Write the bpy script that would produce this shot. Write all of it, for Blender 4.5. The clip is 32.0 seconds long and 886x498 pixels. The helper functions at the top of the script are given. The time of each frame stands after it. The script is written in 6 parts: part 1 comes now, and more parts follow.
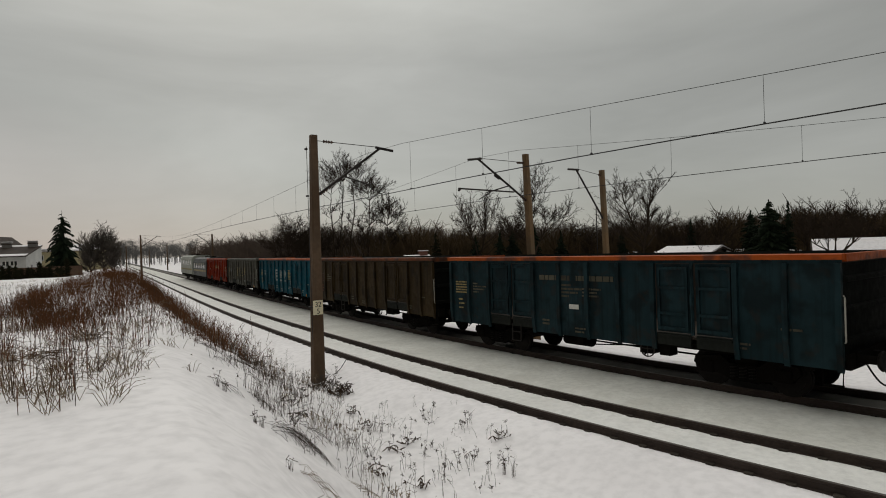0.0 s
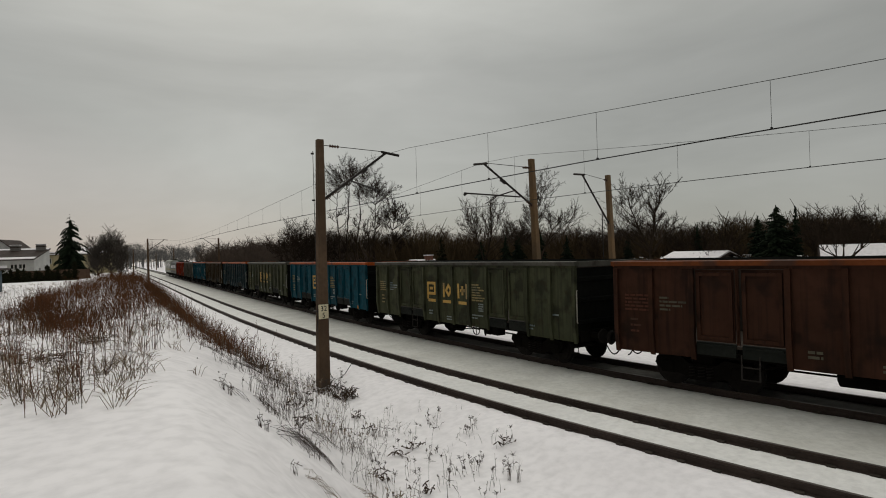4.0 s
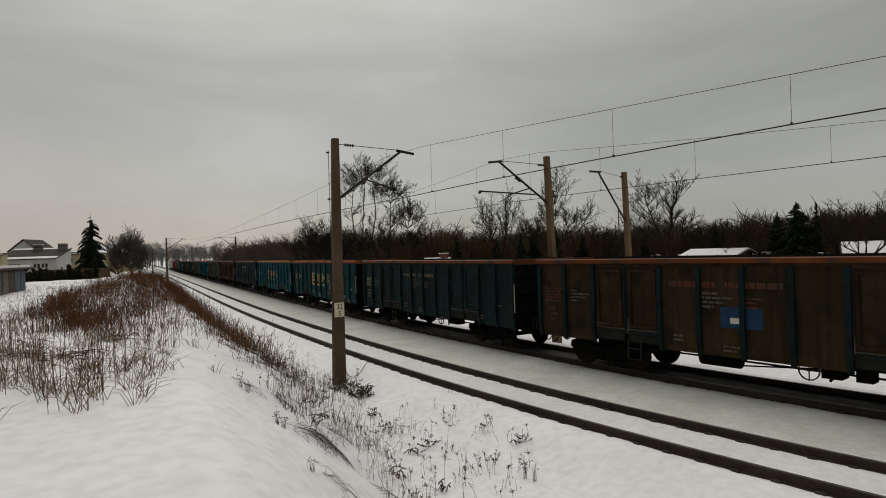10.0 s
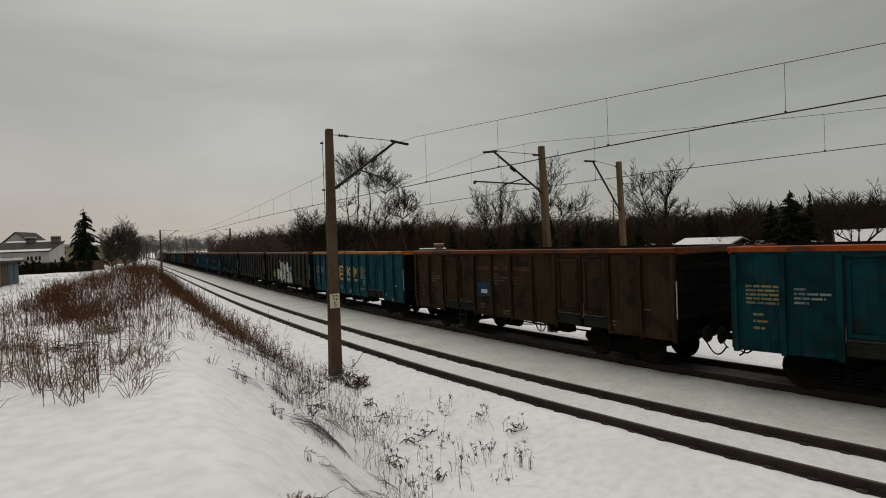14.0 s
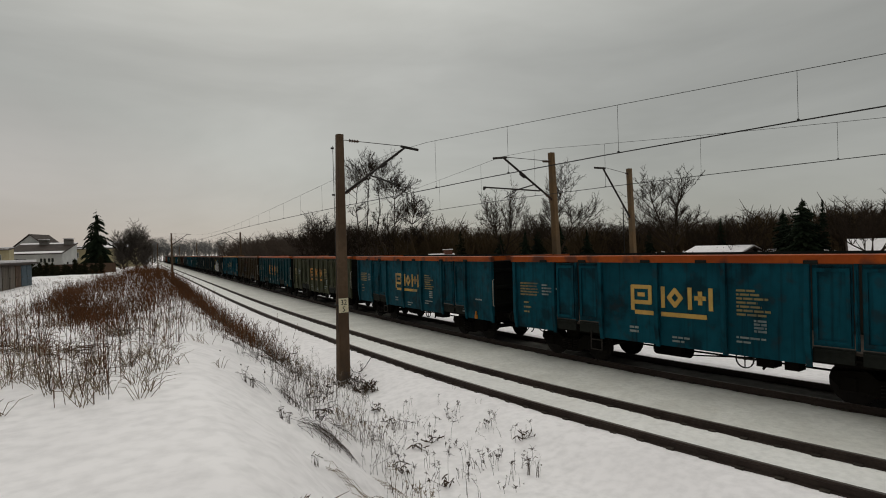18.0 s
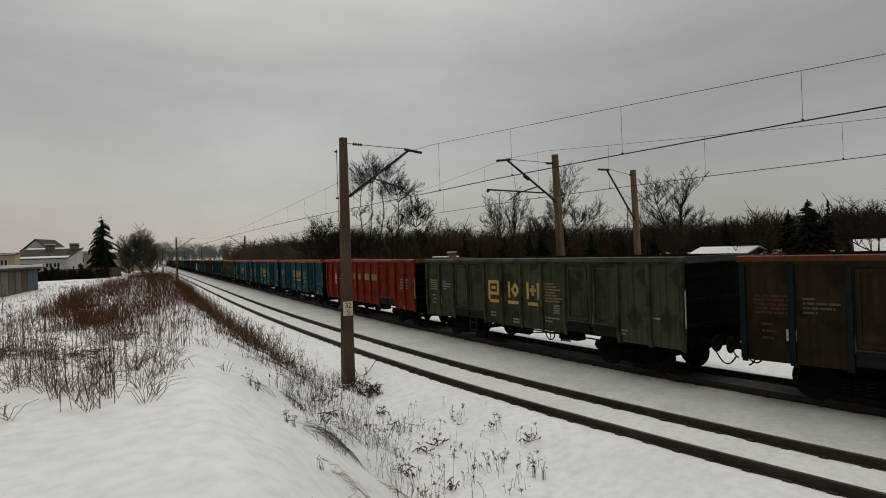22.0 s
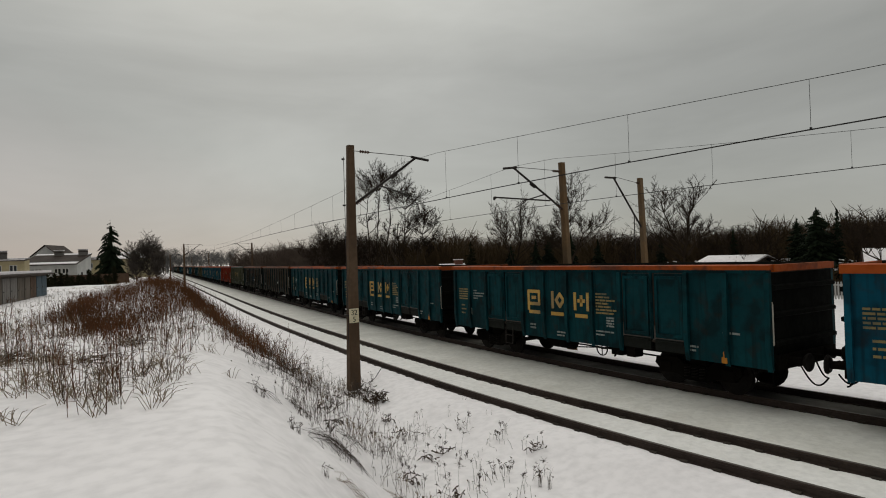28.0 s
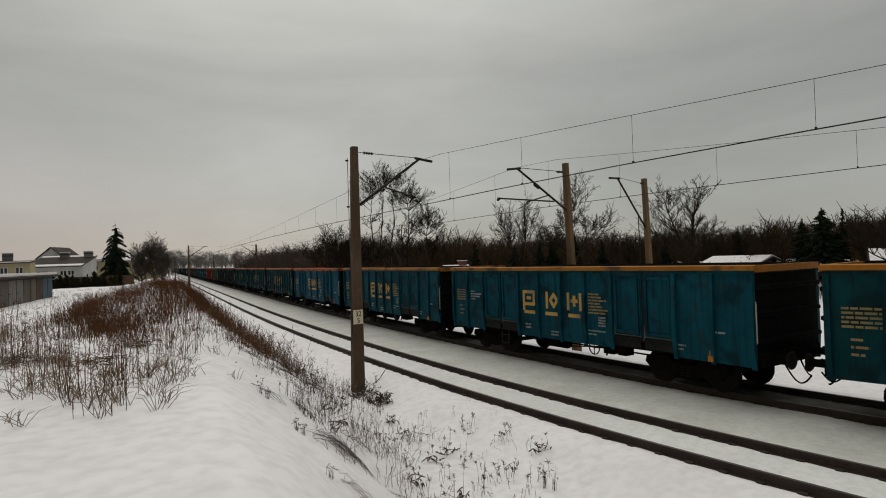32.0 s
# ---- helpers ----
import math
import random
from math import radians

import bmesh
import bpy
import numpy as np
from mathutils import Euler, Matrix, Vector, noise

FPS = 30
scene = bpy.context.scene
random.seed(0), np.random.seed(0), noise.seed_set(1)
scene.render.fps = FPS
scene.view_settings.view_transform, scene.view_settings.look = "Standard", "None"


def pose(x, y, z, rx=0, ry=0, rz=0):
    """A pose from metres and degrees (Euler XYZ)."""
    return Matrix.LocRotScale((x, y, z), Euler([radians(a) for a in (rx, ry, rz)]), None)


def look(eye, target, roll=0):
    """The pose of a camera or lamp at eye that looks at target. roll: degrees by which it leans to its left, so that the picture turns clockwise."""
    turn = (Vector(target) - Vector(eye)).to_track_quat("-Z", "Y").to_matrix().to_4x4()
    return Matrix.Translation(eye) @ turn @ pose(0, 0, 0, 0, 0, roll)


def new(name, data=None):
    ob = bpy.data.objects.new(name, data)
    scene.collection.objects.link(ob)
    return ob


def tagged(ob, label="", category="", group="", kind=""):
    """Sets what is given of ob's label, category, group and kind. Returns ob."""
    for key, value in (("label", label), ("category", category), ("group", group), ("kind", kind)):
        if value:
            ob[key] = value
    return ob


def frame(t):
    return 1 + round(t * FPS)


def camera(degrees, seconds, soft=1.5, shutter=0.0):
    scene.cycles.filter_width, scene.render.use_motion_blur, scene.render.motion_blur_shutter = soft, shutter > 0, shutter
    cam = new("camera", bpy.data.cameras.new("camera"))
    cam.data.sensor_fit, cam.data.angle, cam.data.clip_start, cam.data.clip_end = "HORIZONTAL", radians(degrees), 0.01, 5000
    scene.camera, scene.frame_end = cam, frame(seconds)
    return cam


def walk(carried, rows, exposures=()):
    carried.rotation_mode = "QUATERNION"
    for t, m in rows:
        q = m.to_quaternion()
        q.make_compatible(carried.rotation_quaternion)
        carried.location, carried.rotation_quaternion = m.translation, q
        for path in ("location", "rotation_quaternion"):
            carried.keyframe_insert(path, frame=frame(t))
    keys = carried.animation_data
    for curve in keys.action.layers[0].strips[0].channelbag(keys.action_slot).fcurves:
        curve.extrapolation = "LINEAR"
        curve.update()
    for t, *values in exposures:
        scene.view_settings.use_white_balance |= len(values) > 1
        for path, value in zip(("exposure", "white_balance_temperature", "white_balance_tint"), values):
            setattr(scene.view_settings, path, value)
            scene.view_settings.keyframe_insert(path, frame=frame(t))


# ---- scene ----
EYE = Vector((0.0, 0.0, 3.63))
cam = camera(74.27, 32.0, 1.0)
# seconds, heading to the right of the line's direction, tilt up, roll
PATH = [
    (0.0, 40.00, -0.14, -1.88), (0.5, 40.14, 0.04, -2.20), (1.0, 39.86, 0.45, -1.88), (1.5, 39.72, 0.65, -2.17),
    (2.0, 39.68, 0.56, -1.87), (2.5, 39.53, 0.31, -2.07), (3.0, 39.35, 0.57, -1.82), (3.5, 39.50, 0.42, -1.66),
    (5.5, 39.07, 0.09, -2.06), (6.0, 38.79, 0.10, -2.07), (6.5, 38.89, 0.12, -2.17), (7.0, 38.61, 0.21, -1.94),
    (7.5, 38.68, 0.34, -2.11), (8.0, 38.49, 0.19, -2.14), (8.5, 38.33, 0.11, -2.29), (9.0, 38.18, 0.16, -2.05),
    (9.5, 38.02, 0.12, -1.77), (10.0, 37.99, 0.19, -1.85), (10.5, 37.84, 0.14, -1.87), (11.0, 37.85, 0.37, -1.69),
    (11.5, 37.84, 0.21, -1.68), (12.0, 37.71, -0.25, -1.55), (12.5, 37.84, -0.15, -1.57), (13.0, 38.09, -0.65, -1.95),
    (13.5, 37.98, -0.58, -1.83), (14.0, 38.43, -0.76, -2.17), (14.5, 38.46, -0.70, -2.04), (16.5, 37.88, -0.21, -1.69),
    (17.0, 37.79, -0.28, -1.77), (17.5, 37.69, -0.33, -1.58), (18.0, 37.57, -0.18, -1.67), (18.5, 37.48, -0.09, -1.65),
    (19.0, 37.62, -0.31, -1.70), (19.5, 37.63, -0.28, -1.66), (20.0, 37.63, -0.18, -1.76), (20.5, 37.48, -0.10, -1.77),
    (21.0, 37.41, -0.11, -1.72), (21.5, 37.27, 0.04, -1.78), (22.0, 37.18, 0.09, -1.99), (22.5, 37.17, 0.40, -1.98),
    (23.0, 37.10, 0.43, -1.97), (23.5, 37.07, 0.38, -1.93), (24.0, 36.85, 0.49, -1.79), (24.5, 37.00, 0.49, -1.78),
    (25.0, 37.17, 0.48, -1.68), (25.5, 37.12, 0.30, -1.79), (27.5, 36.67, 0.75, -1.76), (28.0, 36.59, 0.84, -1.76),
    (28.5, 36.65, 0.98, -1.91), (29.0, 36.86, 0.64, -1.84), (29.5, 36.68, 0.69, -1.62), (30.0, 36.65, 0.63, -1.90),
    (30.5, 36.83, 0.58, -1.80), (31.0, 37.13, 0.64, -1.82), (31.5, 36.48, 0.86, -2.11), (32.0, 36.21, 0.96, -1.89),
]

def aim(heading, tilt, roll):
    a, b = radians(heading), radians(tilt)
    way = Vector((math.sin(a) * math.cos(b), math.cos(a) * math.cos(b), math.sin(b)))
    return look(EYE, EYE + way, roll)


walk(cam, [(t, aim(a, b, c)) for t, a, b, c in PATH])

# ---- light ----
world = bpy.data.worlds.new("overcast_sky")
scene.world = world
world.use_nodes = True
scene.view_settings.exposure = 0.0
SUN_TURN, SUN_UP = 18.0, 38.0
nt = world.node_tree
nt.nodes.clear()


def wnode(kind, **props):
    n = nt.nodes.new(kind)
    for k, v in props.items():
        n.inputs[k.replace("_", " ")].default_value = v
    return n


w_out = wnode("ShaderNodeOutputWorld")
w_tex = wnode("ShaderNodeTexCoord")
w_sky = wnode("ShaderNodeTexSky")
w_sky.sky_type = "NISHITA"
w_sky.sun_disc = False
w_sky.sun_elevation = radians(SUN_UP)
w_sky.sun_rotation = radians(SUN_TURN)
w_bg_sky = wnode("ShaderNodeBackground", Strength=0.006)
nt.links.new(w_sky.outputs[0], w_bg_sky.inputs[0])
# cloud deck: soft broad noise stretched along the horizon, brighter overhead
w_map = wnode("ShaderNodeMapping")
w_map.inputs["Scale"].default_value = (1.0, 1.0, 3.6)
nt.links.new(w_tex.outputs["Generated"], w_map.inputs[0])
w_noise = wnode("ShaderNodeTexNoise", Scale=1.7, Detail=5.0, Roughness=0.55, Distortion=0.4)
nt.links.new(w_map.outputs[0], w_noise.inputs["Vector"])
w_ramp = wnode("ShaderNodeValToRGB")
w_ramp.color_ramp.elements[0].position, w_ramp.color_ramp.elements[0].color = 0.30, (0.82, 0.80, 0.74, 1)
w_ramp.color_ramp.elements[1].position, w_ramp.color_ramp.elements[1].color = 0.70, (1.11, 1.085, 1.02, 1)
nt.links.new(w_noise.outputs[0], w_ramp.inputs[0])
w_sep = wnode("ShaderNodeSeparateXYZ")
nt.links.new(w_tex.outputs["Generated"], w_sep.inputs[0])
w_rise = wnode("ShaderNodeMapRange")
for k, v in (("From Min", 0.30), ("From Max", 1.0), ("To Min", 0.378), ("To Max", 1.46)):
    w_rise.inputs[k].default_value = v
nt.links.new(w_sep.outputs[2], w_rise.inputs[0])
# the deck is thinner and brighter up the line, heavier across it and behind
w_side = wnode("ShaderNodeMapRange")
for k, v in (("From Min", -0.6), ("From Max", 1.0), ("To Min", 0.55), ("To Max", 1.12)):
    w_side.inputs[k].default_value = v
nt.links.new(w_sep.outputs[1], w_side.inputs[0])
w_back = wnode("ShaderNodeMapRange")
for k, v in (("From Min", -1.0), ("From Max", 0.3), ("To Min", 0.40), ("To Max", 1.0)):
    w_back.inputs[k].default_value = v
nt.links.new(w_sep.outputs[0], w_back.inputs[0])
w_both = wnode("ShaderNodeMath")
w_both.operation = "MULTIPLY"
nt.links.new(w_side.outputs[0], w_both.inputs[0])
nt.links.new(w_back.outputs[0], w_both.inputs[1])
w_mul = wnode("ShaderNodeMath")
w_mul.operation = "MULTIPLY"
nt.links.new(w_rise.outputs[0], w_mul.inputs[0])
nt.links.new(w_both.outputs[0], w_mul.inputs[1])
w_tint = wnode("ShaderNodeValToRGB")
w_tint.color_ramp.elements[0].position, w_tint.color_ramp.elements[0].color = 0.0, (1.08, 0.985, 0.98, 1)
w_tint.color_ramp.elements[1].position, w_tint.color_ramp.elements[1].color = 0.26, (0.975, 1.0, 0.985, 1)
# warm towards the end of the line, cooler across it
w_lean = wnode("ShaderNodeMath")
w_lean.operation = "MULTIPLY_ADD"
w_lean.inputs[1].default_value = 0.32
nt.links.new(w_sep.outputs[0], w_lean.inputs[0])
nt.links.new(w_sep.outputs[2], w_lean.inputs[2])
nt.links.new(w_lean.outputs[0], w_tint.inputs[0])
w_mix = wnode("ShaderNodeMix")
w_mix.data_type, w_mix.blend_type = "RGBA", "MULTIPLY"
w_mix.inputs[0].default_value = 1.0
nt.links.new(w_ramp.outputs[0], w_mix.inputs[6])
nt.links.new(w_tint.outputs[0], w_mix.inputs[7])
w_bg = wnode("ShaderNodeBackground")
nt.links.new(w_mix.outputs[2], w_bg.inputs[0])
nt.links.new(w_mul.outputs[0], w_bg.inputs[1])
w_add = wnode("ShaderNodeAddShader")
nt.links.new(w_bg.outputs[0], w_add.inputs[0])
nt.links.new(w_bg_sky.outputs[0], w_add.inputs[1])
nt.links.new(w_add.outputs[0], w_out.inputs[0])

sun = new("sun", bpy.data.lights.new("sun", "SUN"))
sun.data.energy, sun.data.angle, sun.data.color = 0.5, radians(30), (1.0, 0.95, 0.9)
sa, sb = radians(SUN_TURN), radians(SUN_UP)
sun.matrix_world = look((0, 0, 60), (-math.sin(sa) * math.cos(sb), -math.cos(sa) * math.cos(sb), 60 - math.sin(sb)))

# ---- materials ----


def shade(name, low, high, rough=0.8, metal=0.0, grain=6.0, bump=0.2, reach=0.02, streak=0.0, dirt=None, dirt_amount=0.0,
          spread=0.0, stretch=(1, 1, 1), big=0.6, spec=0.15, rust=0.0):
    """Colour between low and high by broad and fine noise, with dirt patches, streaks down the sides and fine relief."""
    m = bpy.data.materials.new(name)
    m.use_nodes = True
    t = m.node_tree
    b = t.nodes["Principled BSDF"]
    b.inputs["Roughness"].default_value, b.inputs["Metallic"].default_value = rough, metal
    b.inputs["Specular IOR Level"].default_value = spec
    co = t.nodes.new("ShaderNodeTexCoord")
    each = t.nodes.new("ShaderNodeObjectInfo")
    shift = t.nodes.new("ShaderNodeVectorMath")
    shift.operation = "MULTIPLY_ADD"
    shift.inputs[0].default_value = (37.0, 53.0, 11.0)
    t.links.new(each.outputs["Random"], shift.inputs[1])
    t.links.new(co.outputs["Object"], shift.inputs[2])
    own = shift.outputs[0]
    mp = t.nodes.new("ShaderNodeMapping")
    mp.inputs["Scale"].default_value = stretch
    t.links.new(own, mp.inputs[0])

    def tex(scale, detail, vec):
        n = t.nodes.new("ShaderNodeTexNoise")
        n.inputs["Scale"].default_value, n.inputs["Detail"].default_value = scale, detail
        t.links.new(vec, n.inputs["Vector"])
        return n.outputs[0]

    def blend(fac, a, c):
        n = t.nodes.new("ShaderNodeMix")
        n.data_type = "RGBA"
        for sock, val in ((0, fac), (6, a), (7, c)):
            if isinstance(val, (int, float)):
                n.inputs[sock].default_value = val
            elif isinstance(val, tuple):
                n.inputs[sock].default_value = (*val, 1)
            else:
                t.links.new(val, n.inputs[sock])
        return n.outputs[2]

    def span(sock, lo, hi, to=1.0):
        n = t.nodes.new("ShaderNodeMapRange")
        n.inputs[1].default_value, n.inputs[2].default_value, n.inputs[4].default_value = lo, hi, to
        t.links.new(sock, n.inputs[0])
        return n.outputs[0]

    fine, broad = tex(grain, 6, mp.outputs[0]), tex(big, 3, mp.outputs[0])
    col = blend(span(broad, 0.32, 0.68), low, high)
    mid = tuple(0.5 * (p + q) for p, q in zip(low, high))
    col = blend(span(fine, 0.4, 0.75, 0.5), col, tuple(0.7 * p for p in mid))
    if spread:
        info = t.nodes.new("ShaderNodeObjectInfo")
        isl = t.nodes.new("ShaderNodeNewGeometry")
        add = t.nodes.new("ShaderNodeMath")
        add.operation = "ADD"
        t.links.new(info.outputs["Random"], add.inputs[0])
        t.links.new(isl.outputs["Random Per Island"], add.inputs[1])
        col = blend(span(add.outputs[0], 0.0, 2.0, spread), col, tuple(min(1.0, 1.9 * q) for q in high))
    if dirt:
        col = blend(span(tex(1.3, 8, mp.outputs[0]), 0.52, 0.62, dirt_amount), col, dirt)
    if streak:
        sm = t.nodes.new("ShaderNodeMapping")
        sm.inputs["Scale"].default_value = (9, 9, 0.5)
        t.links.new(own, sm.inputs[0])
        col = blend(span(tex(1.0, 5, sm.outputs[0]), 0.5, 0.72, streak), col, dirt or tuple(0.4 * p for p in low))
    if rust:
        col = blend(span(tex(3.1, 9, mp.outputs[0]), 0.56, 0.66, rust), col, (0.030, 0.015, 0.008))
    t.links.new(col, b.inputs["Base Color"])
    rr = span(fine, 0.3, 0.7)
    rm = t.nodes.new("ShaderNodeMapRange")
    rm.inputs[3].default_value, rm.inputs[4].default_value = max(0.05, rough - 0.1), min(1.0, rough + 0.1)
    t.links.new(rr, rm.inputs[0])
    t.links.new(rm.outputs[0], b.inputs["Roughness"])
    if bump:
        bp = t.nodes.new("ShaderNodeBump")
        bp.inputs["Strength"].default_value, bp.inputs["Distance"].default_value = bump, reach
        t.links.new(fine, bp.inputs["Height"])
        t.links.new(bp.outputs[0], b.inputs["Normal"])
    return m


M = {}
M["snow"] = shade("snow", (0.82, 0.79, 0.805), (0.89, 0.86, 0.875), 0.75, grain=5.0, bump=0.03, reach=0.03, big=0.25)
M["rail_snow"] = shade("rail_snow", (0.72, 0.71, 0.69), (0.80, 0.79, 0.77), 0.8, grain=7.0, bump=0.5, reach=0.04, big=0.9, dirt=(0.6, 0.57, 0.52), dirt_amount=0.12)
# grey snow of the far track, its colour darkened for shade under the train
M["grey_shaded_snow"] = shade("grey_shaded_snow", (0.10, 0.095, 0.082), (0.19, 0.18, 0.16), 0.85, grain=4.0, bump=0.7, reach=0.06, big=0.6, dirt=(0.10, 0.09, 0.08), dirt_amount=0.5)
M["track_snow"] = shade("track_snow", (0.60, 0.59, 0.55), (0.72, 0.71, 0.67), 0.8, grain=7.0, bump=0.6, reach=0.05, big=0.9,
                        dirt=(0.5, 0.47, 0.42), dirt_amount=0.2)
M["rail_side"] = shade("rail_side", (0.035, 0.026, 0.022), (0.065, 0.048, 0.04), 0.7, 0.2, 14, 0.3, 0.004)
M["rail_head"] = shade("rail_head", (0.10, 0.085, 0.075), (0.16, 0.14, 0.13), 0.45, 0.6, 20, 0.1, 0.002)
M["chair_iron"] = shade("chair_iron", (0.03, 0.025, 0.02), (0.06, 0.05, 0.04), 0.8, 0.1, 12, 0.3)
M["concrete_pole"] = shade("concrete_pole", (0.072, 0.045, 0.027), (0.12, 0.079, 0.050), 0.85, grain=9, bump=0.5, reach=0.01, streak=0.4,
                           dirt=(0.07, 0.05, 0.035), dirt_amount=0.5)
M["pale_pole"] = shade("pale_pole", (0.11, 0.068, 0.034), (0.19, 0.122, 0.064), 0.85, grain=9, bump=0.4, streak=0.4, dirt=(0.12, 0.09, 0.06), dirt_amount=0.4)
M["arm_steel"] = shade("arm_steel", (0.02, 0.018, 0.017), (0.05, 0.042, 0.037), 0.6, 0.4, 12, 0.2)
M["wire"] = shade("wire", (0.03, 0.03, 0.03), (0.06, 0.058, 0.055), 0.5, 0.6, 10, 0)
M["porcelain"] = shade("porcelain", (0.05, 0.03, 0.02), (0.09, 0.05, 0.035), 0.25, 0, 10, 0)
M["plate_white"] = shade("plate_white", (0.62, 0.55, 0.36), (0.74, 0.68, 0.50), 0.5, 0, 10, 0.1, dirt=(0.35, 0.25, 0.13), dirt_amount=0.3)
M["black"] = shade("black", (0.012, 0.012, 0.012), (0.02, 0.02, 0.02), 0.6, 0, 10, 0)
PAINTS = {
    "blue": ((0.0025, 0.046, 0.066), (0.0045, 0.074, 0.104)), "teal": ((0.0025, 0.032, 0.039), (0.005, 0.053, 0.063)),
    "dark_teal": ((0.009, 0.023, 0.027), (0.018, 0.038, 0.044)), "post_teal": ((0.006, 0.014, 0.016), (0.011, 0.026, 0.029)), "olive": ((0.041, 0.045, 0.025), (0.074, 0.079, 0.045)),
    "brown": ((0.024, 0.0165, 0.0075), (0.048, 0.032, 0.0135)), "red_brown": ((0.034, 0.015, 0.009), (0.058, 0.025, 0.015)),
    "red": ((0.155, 0.016, 0.005), (0.245, 0.028, 0.008)), "grey": ((0.065, 0.062, 0.048), (0.10, 0.095, 0.078)),
    "sky_blue": ((0.0025, 0.055, 0.092), (0.005, 0.090, 0.140))}
for k, (lo, hi) in PAINTS.items():
    M[k] = shade(k + "_paint", lo, hi, 0.6, 0.0, 5, 0.3, 0.01, streak=0.7, dirt=tuple(0.30 * a + 0.004 for a in lo), dirt_amount=0.7, big=0.45, spec=0.06, rust=0.3)
for k, lo, hi in (("rim_orange", (0.27, 0.048, 0.006), (0.40, 0.080, 0.009)), ("rim_yellow", (0.29, 0.105, 0.010), (0.42, 0.165, 0.018)),
                  ("rim_rust", (0.105, 0.028, 0.006), (0.17, 0.045, 0.010)), ("rim_grey", (0.05, 0.05, 0.04), (0.09, 0.085, 0.07)),
                  ("rim_red", (0.24, 0.035, 0.015), (0.32, 0.05, 0.02))):
    M[k] = shade(k, lo, hi, 0.6, 0, 8, 0.2, 0.006, dirt=(0.03, 0.022, 0.018), dirt_amount=0.7)
# near-black for underframes, bogies and buffers
M["under"] = shade("underframe_black", (0.004, 0.0036, 0.003), (0.010, 0.0085, 0.007), 0.95, 0.0, 12, 0.4, spec=0.02)
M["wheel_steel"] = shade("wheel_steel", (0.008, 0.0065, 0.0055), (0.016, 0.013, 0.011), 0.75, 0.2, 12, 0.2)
# one near-black colour for the end walls of all wagons
M["end_dark"] = shade("end_dark", (0.005, 0.0055, 0.005), (0.010, 0.0105, 0.009), 0.85, 0, 6, 0.3, streak=0.4, spec=0.03)
# grimy door sills; also the shade painted onto the far rims
M["sill"] = shade("sill_grime", (0.010, 0.012, 0.010), (0.020, 0.022, 0.018), 0.85, 0, 10, 0.3)
M["inner"] = shade("bare_inside", (0.03, 0.024, 0.02), (0.06, 0.046, 0.036), 0.85, 0, 5, 0.3)
M["mark_yellow"] = shade("mark_yellow", (0.50, 0.30, 0.07), (0.62, 0.40, 0.12), 0.6, 0, 9, 0, dirt=(0.10, 0.12, 0.12), dirt_amount=0.5)
M["mark_orange"] = shade("mark_orange", (0.48, 0.20, 0.04), (0.58, 0.27, 0.06), 0.6, 0, 9, 0, dirt=(0.06, 0.10, 0.12), dirt_amount=0.5)
M["mark_pale"] = shade("mark_pale", (0.19, 0.22, 0.21), (0.30, 0.33, 0.31), 0.6, 0, 9, 0, dirt=(0.06, 0.10, 0.12), dirt_amount=0.6)
M["mark_ochre"] = shade("mark_ochre", (0.21, 0.165, 0.07), (0.32, 0.25, 0.11), 0.6, 0, 9, 0, dirt=(0.05, 0.08, 0.09), dirt_amount=0.6)
M["mark_dim"] = shade("mark_dim", (0.065, 0.06, 0.042), (0.11, 0.10, 0.07), 0.7, 0, 9, 0, dirt=(0.03, 0.025, 0.02), dirt_amount=0.7)
M["faint_rust"] = shade("faint_rust", (0.07, 0.026, 0.014), (0.10, 0.036, 0.02), 0.7, 0, 9, 0, dirt=(0.04, 0.03, 0.02), dirt_amount=0.7)
M["mark_white"] = shade("mark_white", (0.55, 0.55, 0.50), (0.68, 0.68, 0.62), 0.6, 0, 9, 0)
M["patch_blue"] = shade("patch_blue", (0.008, 0.03, 0.075), (0.012, 0.045, 0.10), 0.5, 0, 6, 0.1)
M["spray_silver"] = shade("spray_silver", (0.50, 0.50, 0.48), (0.66, 0.66, 0.63), 0.5, 0.0, 6, 0.1)
M["spray_cyan"] = shade("spray_cyan", (0.01, 0.30, 0.42), (0.02, 0.42, 0.55), 0.5, 0, 6, 0)
M["spray_yellow"] = shade("spray_yellow", (0.45, 0.38, 0.03), (0.6, 0.5, 0.05), 0.5, 0, 6, 0)
M["hand_rail"] = shade("hand_rail", (0.30, 0.29, 0.25), (0.42, 0.40, 0.35), 0.6, 0, 10, 0)
M["grip_iron"] = shade("grip_iron", (0.018, 0.016, 0.014), (0.036, 0.031, 0.027), 0.7, 0.1, 10, 0)
M["lever_orange"] = shade("lever_orange", (0.42, 0.15, 0.02), (0.52, 0.22, 0.03), 0.6, 0, 10, 0)
M["loco_grey"] = shade("loco_grey", (0.20, 0.21, 0.18), (0.30, 0.31, 0.27), 0.5, 0, 5, 0.1, streak=0.3)
M["loco_dark"] = shade("loco_dark", (0.035, 0.04, 0.04), (0.06, 0.065, 0.06), 0.5, 0, 5, 0.1, streak=0.3)
M["glass"] = shade("window_glass", (0.015, 0.018, 0.02), (0.03, 0.034, 0.036), 0.08, 0, 3, 0, spec=0.5)
M["bark"] = shade("bark", (0.016, 0.0115, 0.008), (0.034, 0.025, 0.018), 0.95, 0, 10, 0.5, spread=0.25, spec=0.02)
M["bark_grey"] = shade("bark_grey", (0.055, 0.046, 0.039), (0.10, 0.086, 0.074), 0.95, 0, 10, 0.5, spread=0.25)
